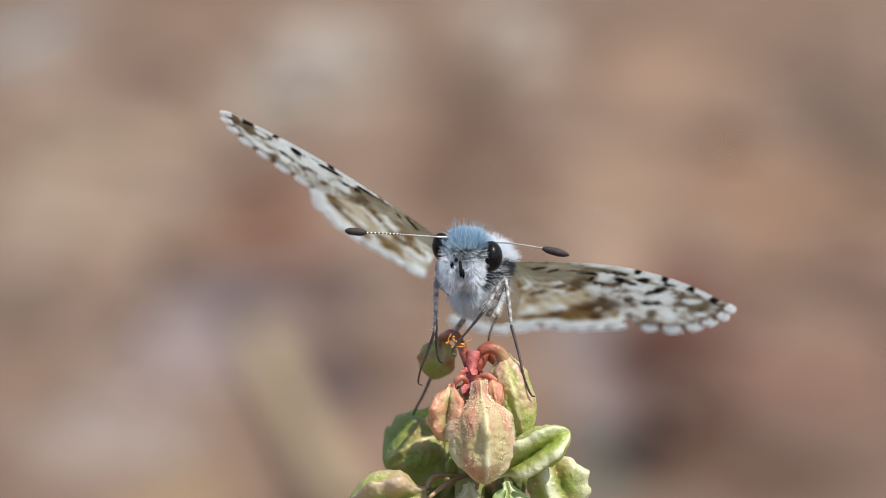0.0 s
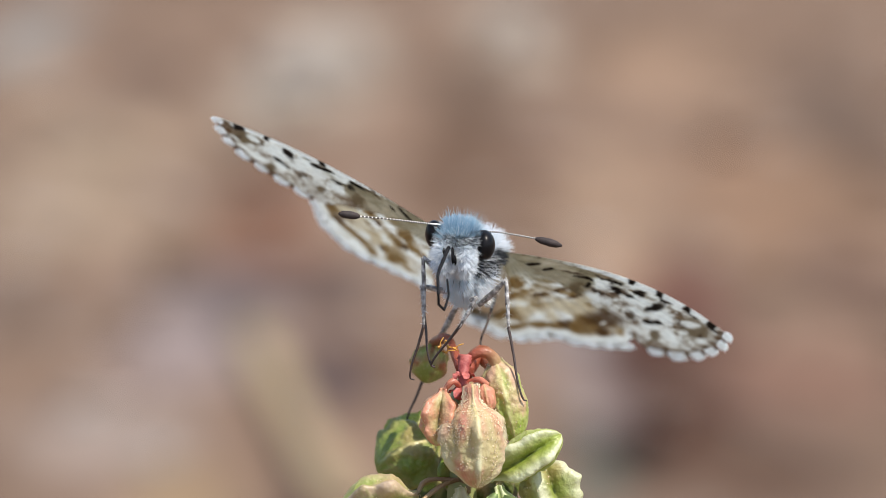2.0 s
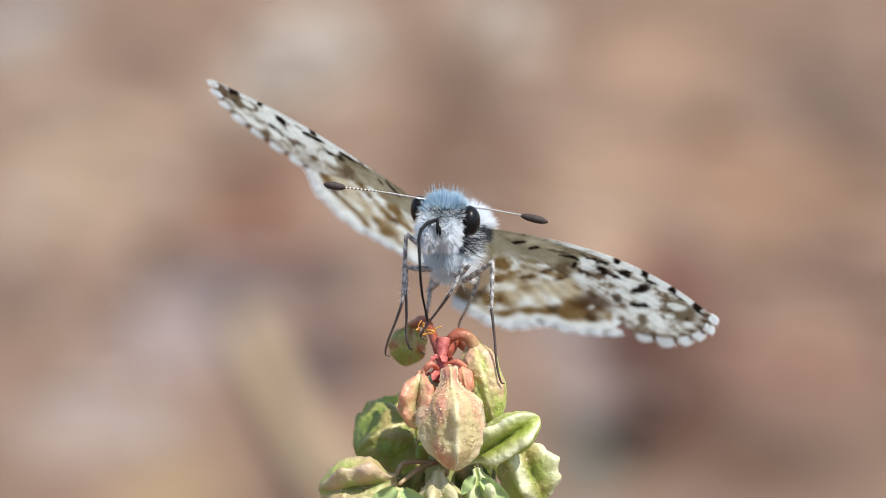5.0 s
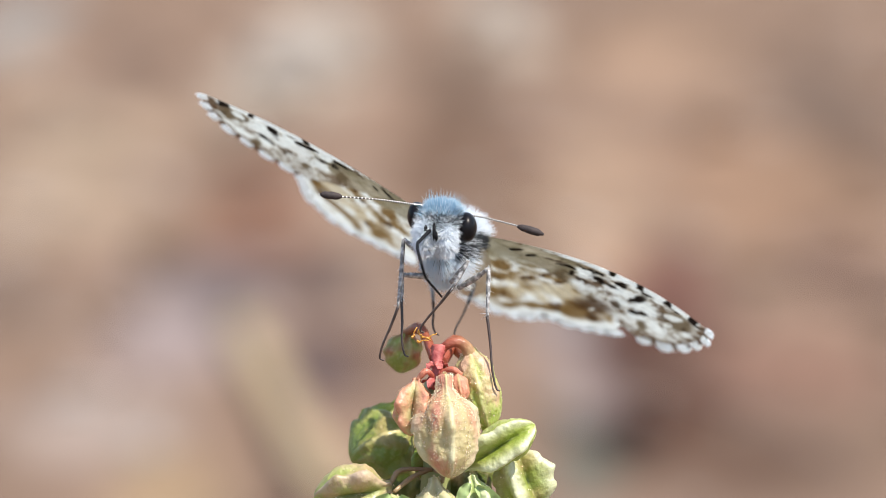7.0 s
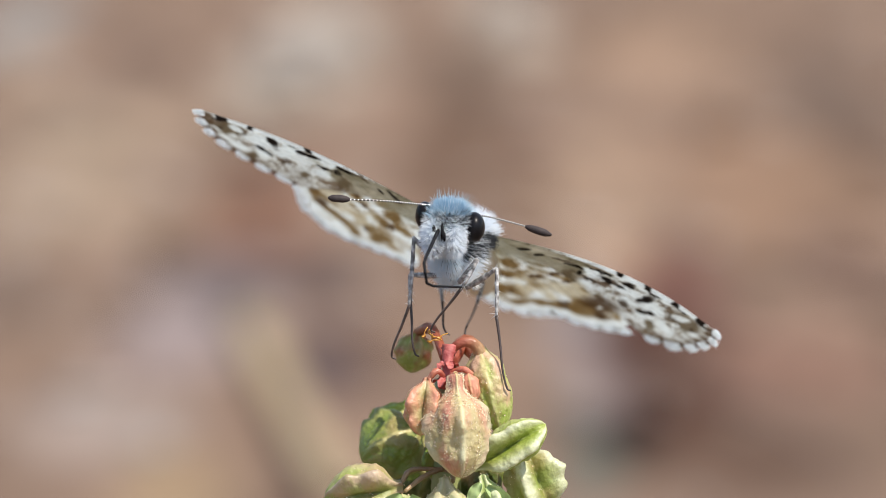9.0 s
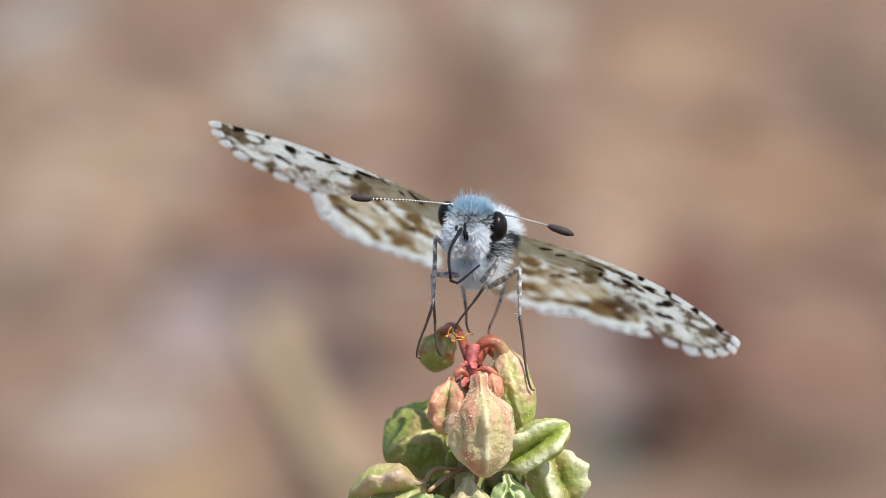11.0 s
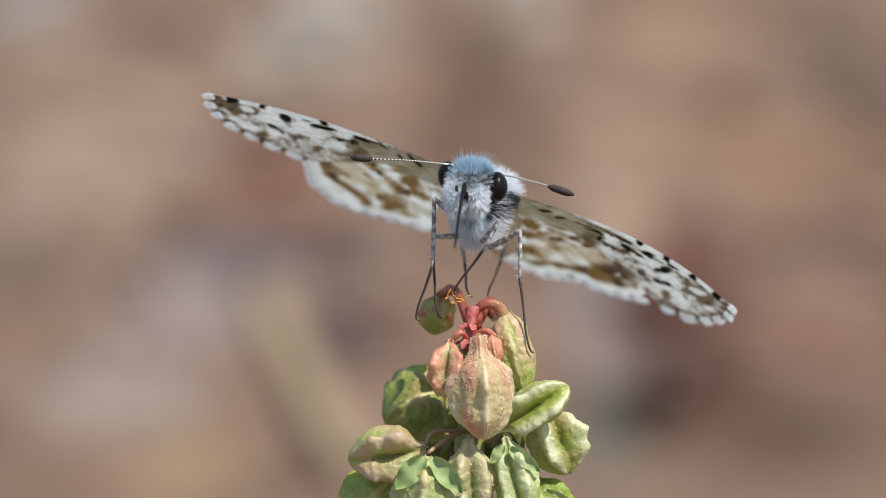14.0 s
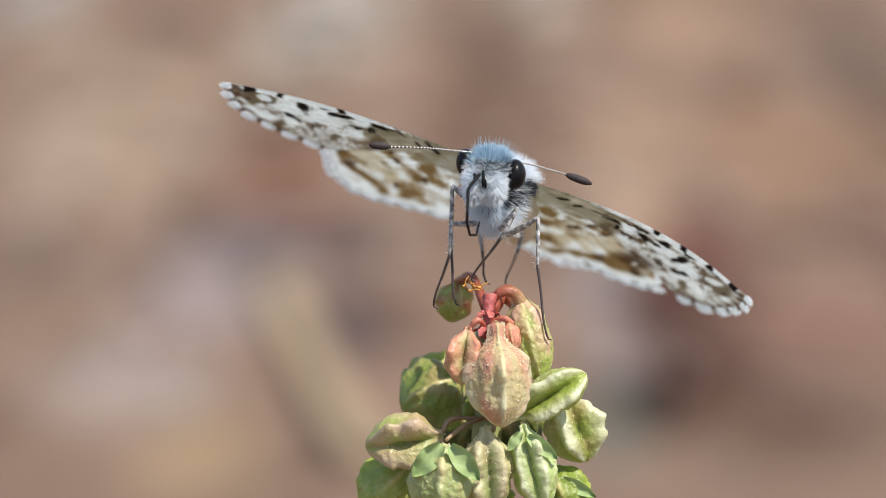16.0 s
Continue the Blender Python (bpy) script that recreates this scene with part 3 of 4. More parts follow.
# the thick crook on which the tall pod hangs
v, f = tube(curve_through([mm(*p) for p in ((0.66, -4.95, 0.7), (0.95, -4.30, 0.8), (1.55, -4.02, 0.8), (2.12, -4.30, 0.6), (2.50, -5.25, 0.25))], 10), [0.00020, 0.00024, 0.00028, 0.00032, 0.00042], 18, 0.03)
# the red start is coloured darker to include the butterfly's shade on it
part("crook", mesh("crook", v, f, M_POD, tint=[blend((0.44, 0.10, 0.07), (0.74, 0.66, 0.36), (i / len(v)) ** 3.0) for i in range(len(v))]), herb, None, "pinkish arching stalk of the tall pod")


# ---- the butterfly ----
FLY = Vector((1.50, 1.20, -2.0))       # its thorax, in the same millimetres
fly = thing("butterfly", "white and brown checkered skipper with pale blue furry head", "butterfly", facing(spot(*FLY)))


EYES = [((0.40, 0.90, 3.15), (0.58, 0.80, 0.80)), ((-2.20, 1.50, 2.75), (0.50, 0.76, 0.74))]


def fur(name, parent, centre, radii, count, long, thick, material, choose, flow=(0, 0, 0), label="", turn=None):
    """Fur on an egg-shaped form: choose(n) says whether hair grows where the normal is n; flow leans it."""
    roots, ways, lens = [], [], []
    c, flow = Vector(centre), Vector(flow)
    while len(roots) < count:
        n = Vector((random.gauss(0, 1), random.gauss(0, 1), random.gauss(0, 1))).normalized()
        if not choose(n):
            continue
        p = Vector((n.x * radii[0], n.y * radii[1], n.z * radii[2]))
        d = (Vector((n.x / radii[0], n.y / radii[1], n.z / radii[2])).normalized() + flow + 0.6 * Vector(noise.noise_vector(p * 3.4 + c)) + 0.2 * Vector((random.gauss(0, 1), random.gauss(0, 1), random.gauss(0, 1))))
        if any((c + p - Vector(e)).length < 0.78 for e, r in EYES):
            continue
        roots.append(MM * (c + p * 0.97))
        ways.append(d)
        lens.append(MM * long * random.uniform(0.55, 1.25))
    return tagged(part(name, mesh(name, *hairs(roots, ways, lens, MM * thick), material, smooth=False), parent, None, label), kind="stuff")


THORAX, THORAX_R = (-0.68, -0.25, -0.3), (1.02, 1.65, 2.5)
HUMP, HUMP_R = (0.20, 0.40, -1.1), (1.0, 0.9, 1.7)
HEAD, HEAD_R = (-0.95, 1.0, 2.9), (1.22, 1.04, 1.2)
thorax = part("thorax", mesh("thorax", *ball(MM * Vector(THORAX), [MM * r for r in THORAX_R], None, 24, 32, 0.06), M_SKIN), fly)
fur("chest_fur", thorax, THORAX, THORAX_R, 6000, 0.70, 0.018, M_HAIR, lambda n: n.z > -0.35 and (n.x < 0.2 or n.y < -0.12 or random.random() < 0.15), (0, -1.3, 0.0), "white chest hair")
fur("chest_tuft", thorax, (-1.05, -0.30, 2.45), (0.66, 1.05, 0.7), 2600, 0.62, 0.016, M_HAIR, lambda n: n.z > -0.2, (-0.05, -1.9, 0.0))
# blue and dark hairs carry the chest's soft shading in their colour
fur("chest_blue", thorax, (-1.05, -0.30, 2.45), (0.66, 1.05, 0.7), 900, 0.70, 0.014, M_BEARD, lambda n: n.z > -0.2, (-0.05, -1.9, 0.0))
fur("chest_dark", thorax, (-1.05, -0.35, 2.45), (0.66, 1.05, 0.7), 110, 0.75, 0.016, M_GREYHAIR, lambda n: n.z > -0.2 and n.x > -0.2, (0.1, -1.6, 0.1))
fur("chest_shade", thorax, THORAX, THORAX_R, 900, 0.85, 0.018, M_BEARD, lambda n: n.z > 0.2 and n.y < 0.2, (0, -1.2, 0.1))
hump = part("hump", mesh("hump", *ball(MM * Vector(HUMP), [MM * r for r in HUMP_R], None, 20, 28, 0.06), M_SKIN), fly)
fur("back_fur", hump, HUMP, HUMP_R, 2200, 0.9, 0.020, M_HAIR, lambda n: n.y > 0.12, (0.3, 0.1, -0.3))
fur("flank_fur", thorax, THORAX, THORAX_R, 2600, 0.9, 0.018, M_GREYHAIR, lambda n: n.x > 0.25 and n.z > -0.2 and -0.15 < n.y < 0.6, (0.2, -0.5, 0.1), "dark grey hair on the flank")
fur("flank_bristle", thorax, THORAX, THORAX_R, 420, 1.15, 0.024, M_HAIR, lambda n: n.x > 0.25 and n.z > 0.0 and n.y < 0.6, (0.5, -0.5, 0.2))
fur("side_fur", hump, HUMP, HUMP_R, 1500, 0.65, 0.022, M_GREYHAIR, lambda n: n.z > 0.0 and -0.35 < n.y < 0.25, (0.4, -0.5, 0.1))
abdomen_line = curve_through([mm(0.2, -0.5, -2.2), mm(0.5, -1.1, -5.5), mm(0.8, -1.8, -9.0), mm(0.9, -2.2, -11.5)], 8)
abdomen = part("abdomen", mesh("abdomen", *tube(abdomen_line, [0.0012, 0.0014, 0.0013, 0.0010, 0.0004], 24, 0.02), M_BELLY), fly, None, "cream scaled abdomen")

head = part("head", mesh("head", *ball(MM * Vector(HEAD), [MM * r for r in HEAD_R], None, 20, 28, 0.05), M_SKIN), fly)
fur("crown_fur", head, HEAD, HEAD_R, 2200, 0.54, 0.019, M_BLUE, lambda n: n.y > 0.28 and n.y - 0.25 * n.z > 0.1, (0, 0.35, -0.05), "pale blue hair on the crown")
fur("crown_down", head, HEAD, HEAD_R, 700, 0.56, 0.017, M_HAIR, lambda n: n.y > 0.35 and n.y - 0.25 * n.z > 0.15, (0, 0.35, -0.05))
fur("crown_bristle", head, HEAD, HEAD_R, 260, 0.95, 0.009, M_BLUE, lambda n: n.y > 0.45, (0, 0.3, -0.05))
fur("face_fur", head, HEAD, HEAD_R, 1900, 0.50, 0.027, M_HAIR, lambda n: n.z > 0.05 and n.y < 0.45, (-0.1, -0.15, 0.25), "white hair on the face")
fur("face_bristle", head, HEAD, HEAD_R, 700, 0.52, 0.022, M_GREYHAIR, lambda n: n.z > 0.2 and -0.15 < n.y < 0.5, (-0.1, -0.1, 0.3))
for cx, side in ((-1.74, -1), (-0.70, 1)):
    palp = part("palp", mesh("palp", *ball(MM * Vector((cx, 0.35, 3.9)), (0.00044, 0.00088, 0.0006), None, 16, 18, 0.1), M_SKIN), head)
    fur("palp_fur", palp, (cx, 0.35, 3.9), (0.44, 0.88, 0.6), 900, 0.46, 0.025, M_HAIR, lambda n: n.z > -0.2, (0.1 * side, -0.5, 0.2))
# black slivers added to stand in for the dark gap between the palps
for c, r in (((-1.28, 0.66, 4.74), (0.00009, 0.00044, 0.0002)), ((-1.16, 0.40, 4.72), (0.00007, 0.00026, 0.0002)), ((-1.72, 0.78, 4.40), (0.00010, 0.00022, 0.0002))):
    part("palp_gap", mesh("palp_gap", *ball(MM * Vector(c), r, None, 12, 14, 0.3), M_PROBOSCIS), head, None, "black mark in the gap between the palps")
for c, r in EYES:
    part("eye", mesh("eye", *ball(MM * Vector(c), [MM * q for q in r], None, 24, 32), M_EYE), head, None, "glossy black eye")


def make_antenna(points, club):
    """Ringed white and dark shaft, and a thick dark club at its end."""
    line = curve_through([mm(*p) for p in points], 30)
    n = len(line)
    rad = [0.000045 * (1.15 - 0.25 * i / n) for i in range(n)]
    v, f = tube(line, rad, 8)
    slots = []
    for q in f:
        i = (q[0] // 8)
        slots.append(0 if (i < 14 or i % 3 == 0) else 1)
    ob = part("antenna", mesh("antenna", v, f, [M_BAND_WHITE, M_BAND_DARK], slots=slots), head)
    cl = curve_through([mm(*p) for p in club], 8)
    part("club", mesh("club", *tube(cl, [0.00007, 0.00017, 0.00020, 0.00021, 0.00021, 0.00018, 0.00006], 12, 0.05), M_CLUB), ob, None, "dark brown club")
    return ob, mm(*points[0])


def loc(u, v, w):
    return (u - FLY.x, v - FLY.y, w - FLY.z)


antenna_left = make_antenna([loc(-0.36, 3.24, 1.0), loc(-1.47, 3.33, 1.6), loc(-2.82, 3.42, 2.0), loc(-4.74, 3.45, 2.3)], [loc(-4.62, 3.45, 2.3), loc(-5.16, 3.48, 2.4), loc(-5.76, 3.51, 2.5)])
antenna_right = make_antenna([loc(1.62, 2.73, 0.8), loc(2.58, 2.67, 0.6), loc(3.63, 2.43, 0.4), loc(4.68, 2.16, 0.2)], [loc(4.62, 2.16, 0.2), loc(5.28, 1.95, 0.2), loc(6.03, 1.71, 0.2)])

# wings: flat outlines by angle from the root, in millimetres; the marks lie in the same plane, x out from the root, y to the front
SAND, PALE, INK, DUSK = (0.60, 0.575, 0.495), (0.85, 0.885, 0.875), (0.022, 0.017, 0.014), (0.20, 0.16, 0.115)
ASH, UMBER, TAWNY, CREAMY, OLIVE = (0.41, 0.39, 0.305), (0.20, 0.128, 0.060), (0.42, 0.335, 0.195), (0.74, 0.71, 0.61), (0.33, 0.285, 0.205)

# each mark: its middle, half length, half width, and the turn of its length from the x axis
FORE_WHITE = [(5.94, 0.24, 0.85, 0.62, -57), (8.11, -0.09, 0.70, 0.52, -35), (10.26, -0.52, 0.95, 0.80, -57), (9.08, -1.34, 0.76, 0.50, -31), (10.46, -2.43, 0.60, 0.45, 86), (7.02, 1.6, 0.45, 0.28, -16), (6.6, -1.9, 0.8, 0.5, -60)]
FORE_ASH = [(12.0, -0.15, 1.5, 0.9, -64), (11.2, -3.4, 0.9, 0.30, -62), (5.35, -2.1, 1.25, 0.34, -70), (8.01, -3.64, 0.8, 0.22, -68)]
FORE_SPOT = [(11.6, 0.24, 0.62, 0.42, 83), (11.94, -1.11, 0.36, 0.22, -73), (11.88, -2.54, 0.72, 0.52, -13), (13.12, -1.03, 0.48, 0.40, 43), (10.2, 1.45, 0.45, 0.30, 8), (11.9, 1.30, 0.36, 0.20, 0), (8.6, 1.40, 0.30, 0.22, 0)]
FORE_DULL = [(3.13, -2.47, 0.46, 0.14, -75), (2.81, -3.01, 0.28, 0.16, -81), (4.06, 0.35, 0.60, 0.20, 19), (9.07, -2.43, 0.66, 0.24, -69), (11.30, -0.25, 0.55, 0.18, -62), (12.7, -0.6, 0.5, 0.15, -60)]
FORE_INK = [(1.57, -1.68, 0.42, 0.15, -76), (1.86, -0.58, 0.90, 0.19, 63), (2.89, -0.39, 0.42, 0.14, 74), (4.88, 0.10, 0.52, 0.30, 7), (5.62, 1.10, 0.78, 0.13, 6), (6.35, 1.05, 0.34, 0.22, -29), (7.15, 0.15, 0.78, 0.31, -18),
            (7.90, 0.95, 0.46, 0.28, -54), (9.30, 0.15, 0.86, 0.32, -89), (9.18, 1.45, 0.42, 0.24, -7), (10.23, -1.84, 0.62, 0.24, 48), (11.10, 1.40, 0.40, 0.22, -24), (12.60, 1.10, 0.58, 0.22, -28), (5.47, -0.75, 0.45, 0.20, -69), (6.35, -0.85, 0.50, 0.18, -12)]
HIND_TAWNY = [(4.77, -8.25, 1.3, 0.50, 80), (8.30, -6.2, 1.5, 0.85, -80), (6.97, -8.6, 1.5, 0.52, 51), (5.92, -10.75, 1.0, 0.35, 84), (3.53, -6.18, 1.1, 0.50, 74), (5.28, -5.71, 0.66, 0.27, 65), (4.30, -9.6, 1.0, 0.42, -60), (2.6, -4.2, 1.2, 0.5, -70)]
HIND_CREAM = [(6.44, -4.74, 1.7, 1.0, 57), (6.47, -2.86, 0.9, 0.40, -68), (4.76, -7.03, 1.6, 0.62, -62), (6.2, -7.0, 0.9, 0.42, -40)]
HIND_UMBER = [(4.51, -4.37, 0.58, 0.24, 74), (4.86, -2.77, 0.60, 0.19, 84), (5.86, -2.98, 0.59, 0.17, 82), (2.95, -6.24, 0.57, 0.14, 86), (8.49, -4.21, 1.5, 0.90, 88), (4.92, -8.95, 0.41, 0.18, -82), (3.23, -6.64, 0.50, 0.20, -69), (7.60, -7.4, 0.80, 0.35, -66), (9.4, -6.0, 0.7, 0.4, -60)]
HIND_SPOT = [(4.45, -6.69, 0.63, 0.33, 90), (8.71, -4.98, 0.36, 0.17, -82), (6.03, -7.92, 0.69, 0.34, -83), (8.1, -8.4, 0.5, 0.25, -60), (10.2, -6.9, 0.6, 0.25, -60)]


def paint(c, x, y, marks, tone, soft, strong=1.0):
    """Lays soft-edged oval marks of one tone over the colours c of the points x, y."""
    for px, py, long, wide, turn in marks:
        a = radians(turn)
        u, v = (x - px) * math.cos(a) + (y - py) * math.sin(a), (y - py) * math.cos(a) - (x - px) * math.sin(a)
        k = strong * np.clip((1 + soft - np.hypot(u / long, v / wide)) / (2 * soft), 0, 1)[:, None]
        c = c + (np.array(tone) ** 1.15 - c) * k
    return c


def mixed(a, b, k):
    return np.array(a) + (np.array(b) - np.array(a)) * np.clip(k, 0, 1)[:, None]


def fore_colours(x, y, p, q, n, f, under):
    """x, y in millimetres, p along the wing, q from its front edge to its back, n and f coarse and fine noise; under: how far the hindwing's marks run on over its back edge."""
    r = np.hypot(x, y)
    wx, wy = x + 0.18 * n + 0.10 * f, y + 0.40 * n + 0.25 * f
    c = mixed(ASH, SAND, 0.28 + 0.9 * n - 0.25 * y / 3)
    c = c + (np.array(PALE) - c) * np.clip((r + 0.6 * n - 6.0) * 0.9, 0, 0.92)[:, None]
    net = np.clip((0.9 * n + 0.9 * f + 0.02) * 3.2, 0, 1) * np.clip((r - 5.0) * 0.8, 0, 1)
    c = c + (np.where((n > 0.1)[:, None], np.array(UMBER), np.array(OLIVE)) - c) * (0.8 * net)[:, None]
    vein = np.clip((np.cos(q * 2 * math.pi * 7) - 0.93) * 14, 0, 1) * np.clip((p - 0.12) * 4, 0, 1)
    c = c + (np.array(OLIVE) - c) * (0.30 * vein)[:, None]
    c = paint(c, wx, wy, FORE_ASH, OLIVE, 0.30, 0.85)
    c = paint(c, wx, wy, FORE_WHITE, PALE, 0.25, 0.95)
    back = np.clip((-y / np.maximum(x, 0.1) - 0.30) * 14, 0, 1)
    run_on = paint(paint(paint(c, wx, wy, HIND_CREAM, CREAMY, 0.30, 0.8), wx, wy, HIND_UMBER, UMBER, 0.36, 0.80), wx, wy, HIND_SPOT, PALE, 0.3, 0.9)
    c = c + (run_on - c) * (under * back)[:, None]
    c = paint(c, wx, wy, FORE_DULL, DUSK, 0.35, 0.85)
    c = paint(c, wx, wy, FORE_SPOT, PALE, 0.25, 0.95)
    c = paint(c, wx, wy, FORE_INK, INK, 0.22, 0.97)
    edge = np.clip((0.065 - q) * 80, 0, 1) * np.clip((p - 0.18) * 8, 0, 1)
    bars = np.clip((np.sin(r * 3.6 + 1.2) + 0.8 * n - 0.65) * 6, 0, 1) * np.clip((r - 6.5) * 2, 0, 1)
    c = c + ((np.array(PALE) + (np.array(INK) - np.array(PALE)) * bars[:, None]) - c) * edge[:, None]
    line = np.clip(1.4 - abs(q - 0.075 - 0.02 * f) / 0.014, 0, 1) * np.clip((0.60 - p + 0.3 * n) * 5, 0, 1)
    c = c + (np.array(DUSK) - c) * (0.45 * line)[:, None]
    speck = np.clip((f - 0.18) * 6, 0, 1) * np.clip((0.09 - q) * 30, 0, 1) * np.clip((0.45 - p) * 8, 0, 1)
    c = c + (np.array(DUSK) - c) * (0.8 * speck)[:, None]
    rim = np.clip((p - 0.955 + 0.010 * n) * 40, 0, 1) * (0.35 + 0.65 * (np.sin(q * 2 * math.pi * 8) > 0.1))
    return c + (np.array(UMBER) - c) * (0.85 * rim)[:, None]


def hind_colours(x, y, p, q, n, f):
    wx, wy = x + 0.22 * n + 0.12 * f, y + 0.55 * n + 0.35 * f
    c = mixed(TAWNY, PALE, 0.66 - 1.4 * n)
    c = c + (np.array(ASH) - c) * np.clip((0.42 - p + 0.10 * n) * 5, 0, 0.8)[:, None]
    c = paint(c, wx, wy, HIND_TAWNY, TAWNY, 0.30, 0.95)
    c = paint(c, wx, wy, HIND_CREAM, CREAMY, 0.30, 0.9)
    c = paint(c, wx, wy, HIND_UMBER, UMBER, 0.36, 0.80)
    c = paint(c, wx, wy, HIND_SPOT, PALE, 0.30, 0.9)
    vein = np.clip((np.cos(q * 2 * math.pi * 8) - 0.94) * 16, 0, 1)
    c = c + (np.array(SAND) - c) * (0.30 * vein)[:, None]
    return c + (np.array(PALE) - c) * np.clip((p - 0.925 + 0.012 * np.cos(q * 50) + 0.015 * n) * 26, 0, 1)[:, None]


# angle from the x axis, and how far the wing reaches there
FORE = {-1: [(5.5, 13.3), (0, 13.5), (-8, 13.4), (-13, 13.1), (-17, 12.6), (-22, 11.9), (-26, 11.2), (-31, 10.5), (-34.2, 10.35)],
        1: [(6.0, 13.2), (-1, 13.7), (-9, 13.9), (-15, 13.9), (-18, 13.5), (-24.5, 12.95)]}
HIND = {-1: [(-34.1, 10.5), (-38, 11.0), (-44, 12.0), (-49, 13.0), (-55, 13.6), (-59, 13.7), (-62, 13.2), (-65, 12.7), (-68, 12.2), (-73, 11.8), (-80, 11.2)],
        1: [(-24.4, 11.6), (-26, 11.9), (-29, 12.6), (-32, 12.5), (-39, 12.6), (-44, 12.6), (-48, 12.1), (-51, 12.0), (-57, 13.0), (-63, 13.9), (-67, 13.0), (-76, 11.8)]}
CAMBER = {-1: 0.25, 1: 0.45}


def reach(rows, q):
    """Angle and length at q, which runs from the front edge to the back edge."""
    turn = rows[0][0] + (rows[-1][0] - rows[0][0]) * q
    near = [float(np.interp(-(turn + d), [-r[0] for r in rows], [r[1] for r in rows])) for d in (-1.6, 0, 1.6)]
    return radians(turn), (near[0] + 2 * near[1] + near[2]) / 4


def wing_mesh(name, side, rows, colours, scallop, ridge, bow):
    """A thin wing: root at the origin, span along x (mirrored by side), back edge to -y, the under side to +z."""
    na, nr = 110, 150
    rays = [reach(rows, i / na) for i in range(na + 1)]
    q, p = np.meshgrid(np.arange(na + 1) / na, np.arange(nr + 1) / nr, indexing="ij")
    a, l = (np.array([r[k] for r in rays])[:, None] for k in (0, 1))
    r = p * (l + scallop * np.cos(q * 2 * math.pi * 8) * p ** 6)
    x, y = r * np.cos(a), r * np.sin(a) + bow * np.sin(math.pi * np.minimum(1, p * 1.02)) ** 0.8 * np.clip(1 - 2.2 * q, 0, 1) ** 1.5
    z = CAMBER[side] * np.sin(math.pi * np.minimum(1, x / 14)) + ridge * p * np.cos(q * 2 * math.pi * 9) * np.sin(math.pi * np.minimum(1, p + 0.12)).clip(0, 1) ** 0.5
    x, y, z, p, q = (v.ravel() for v in (x, y, z, p, q))
    odd = 3.1 if name == "forewing" else 8.2
    spots = [Vector((u, v, odd * side)) for u, v in zip(x.tolist(), y.tolist())]
    n = np.array([0.8 * noise.noise(e * 0.8) + 0.5 * noise.noise(e * 1.9) for e in spots])
    f = np.array([noise.noise(e * 5.0) + 0.6 * noise.noise(e * 11.0) for e in spots])
    tint = np.clip(colours(x, y, p, q, n, f) * (1 + 0.10 * f)[:, None], 0.01, 0.95)
    verts = np.concatenate([np.stack([MM * side * x, MM * y, MM * (-z + t)], 1) for t in (0.018, -0.018)])
    w, half = nr + 1, (na + 1) * (nr + 1)
    faces = []
    for layer in (0, 1):
        for i in range(na):
            for j in range(nr):
                k = layer * half + i * w + j
                face = (k, k + 1, k + w + 1, k + w)
                faces.append(face if (layer == 0) == (side < 0) else face[::-1])
    rim = [j for j in range(nr)] + [i * w + nr for i in range(na + 1)] + [na * w + j for j in range(nr - 1, 0, -1)]
    for i, j in zip(rim, rim[1:] + rim[:1]):
        faces.append((i, j, j + half, i + half))
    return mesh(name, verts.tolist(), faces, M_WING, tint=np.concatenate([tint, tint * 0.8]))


def tuft_mesh(name, long, wide, material, count):
    """A flat lobe of scales with a ragged rim of fine hairs."""
    lobe = ball(mm(long * 0.25, 0, 0), (MM * long * 0.44, MM * wide * 0.48, MM * 0.05), None, 8, 16, 0.15)
    roots = [mm(random.uniform(0.0, long * 0.45), random.uniform(-0.44, 0.44) * wide, random.uniform(-0.03, 0.03)) for i in range(count)]
    ways = [Vector((1, 0.7 * p.y / MM / wide + random.gauss(0, 0.12), random.gauss(0, 0.15))) for p in roots]
    rim = hairs(roots, ways, [MM * long * random.uniform(0.2, 0.36) for p in roots], MM * 0.022)
    return mesh(name, *joined([lobe, rim]), material, smooth=False)


TUFT = tuft_mesh("fringe_tuft", 0.95, 1.12, M_FRINGE, 46)
TUFT_LONG = tuft_mesh("fringe_tuft", 0.95, 1.35, M_FRINGE, 60)
TUFT_DARK = tuft_mesh("dark_fringe_tuft", 0.55, 0.34, M_FRINGE_DARK, 16)


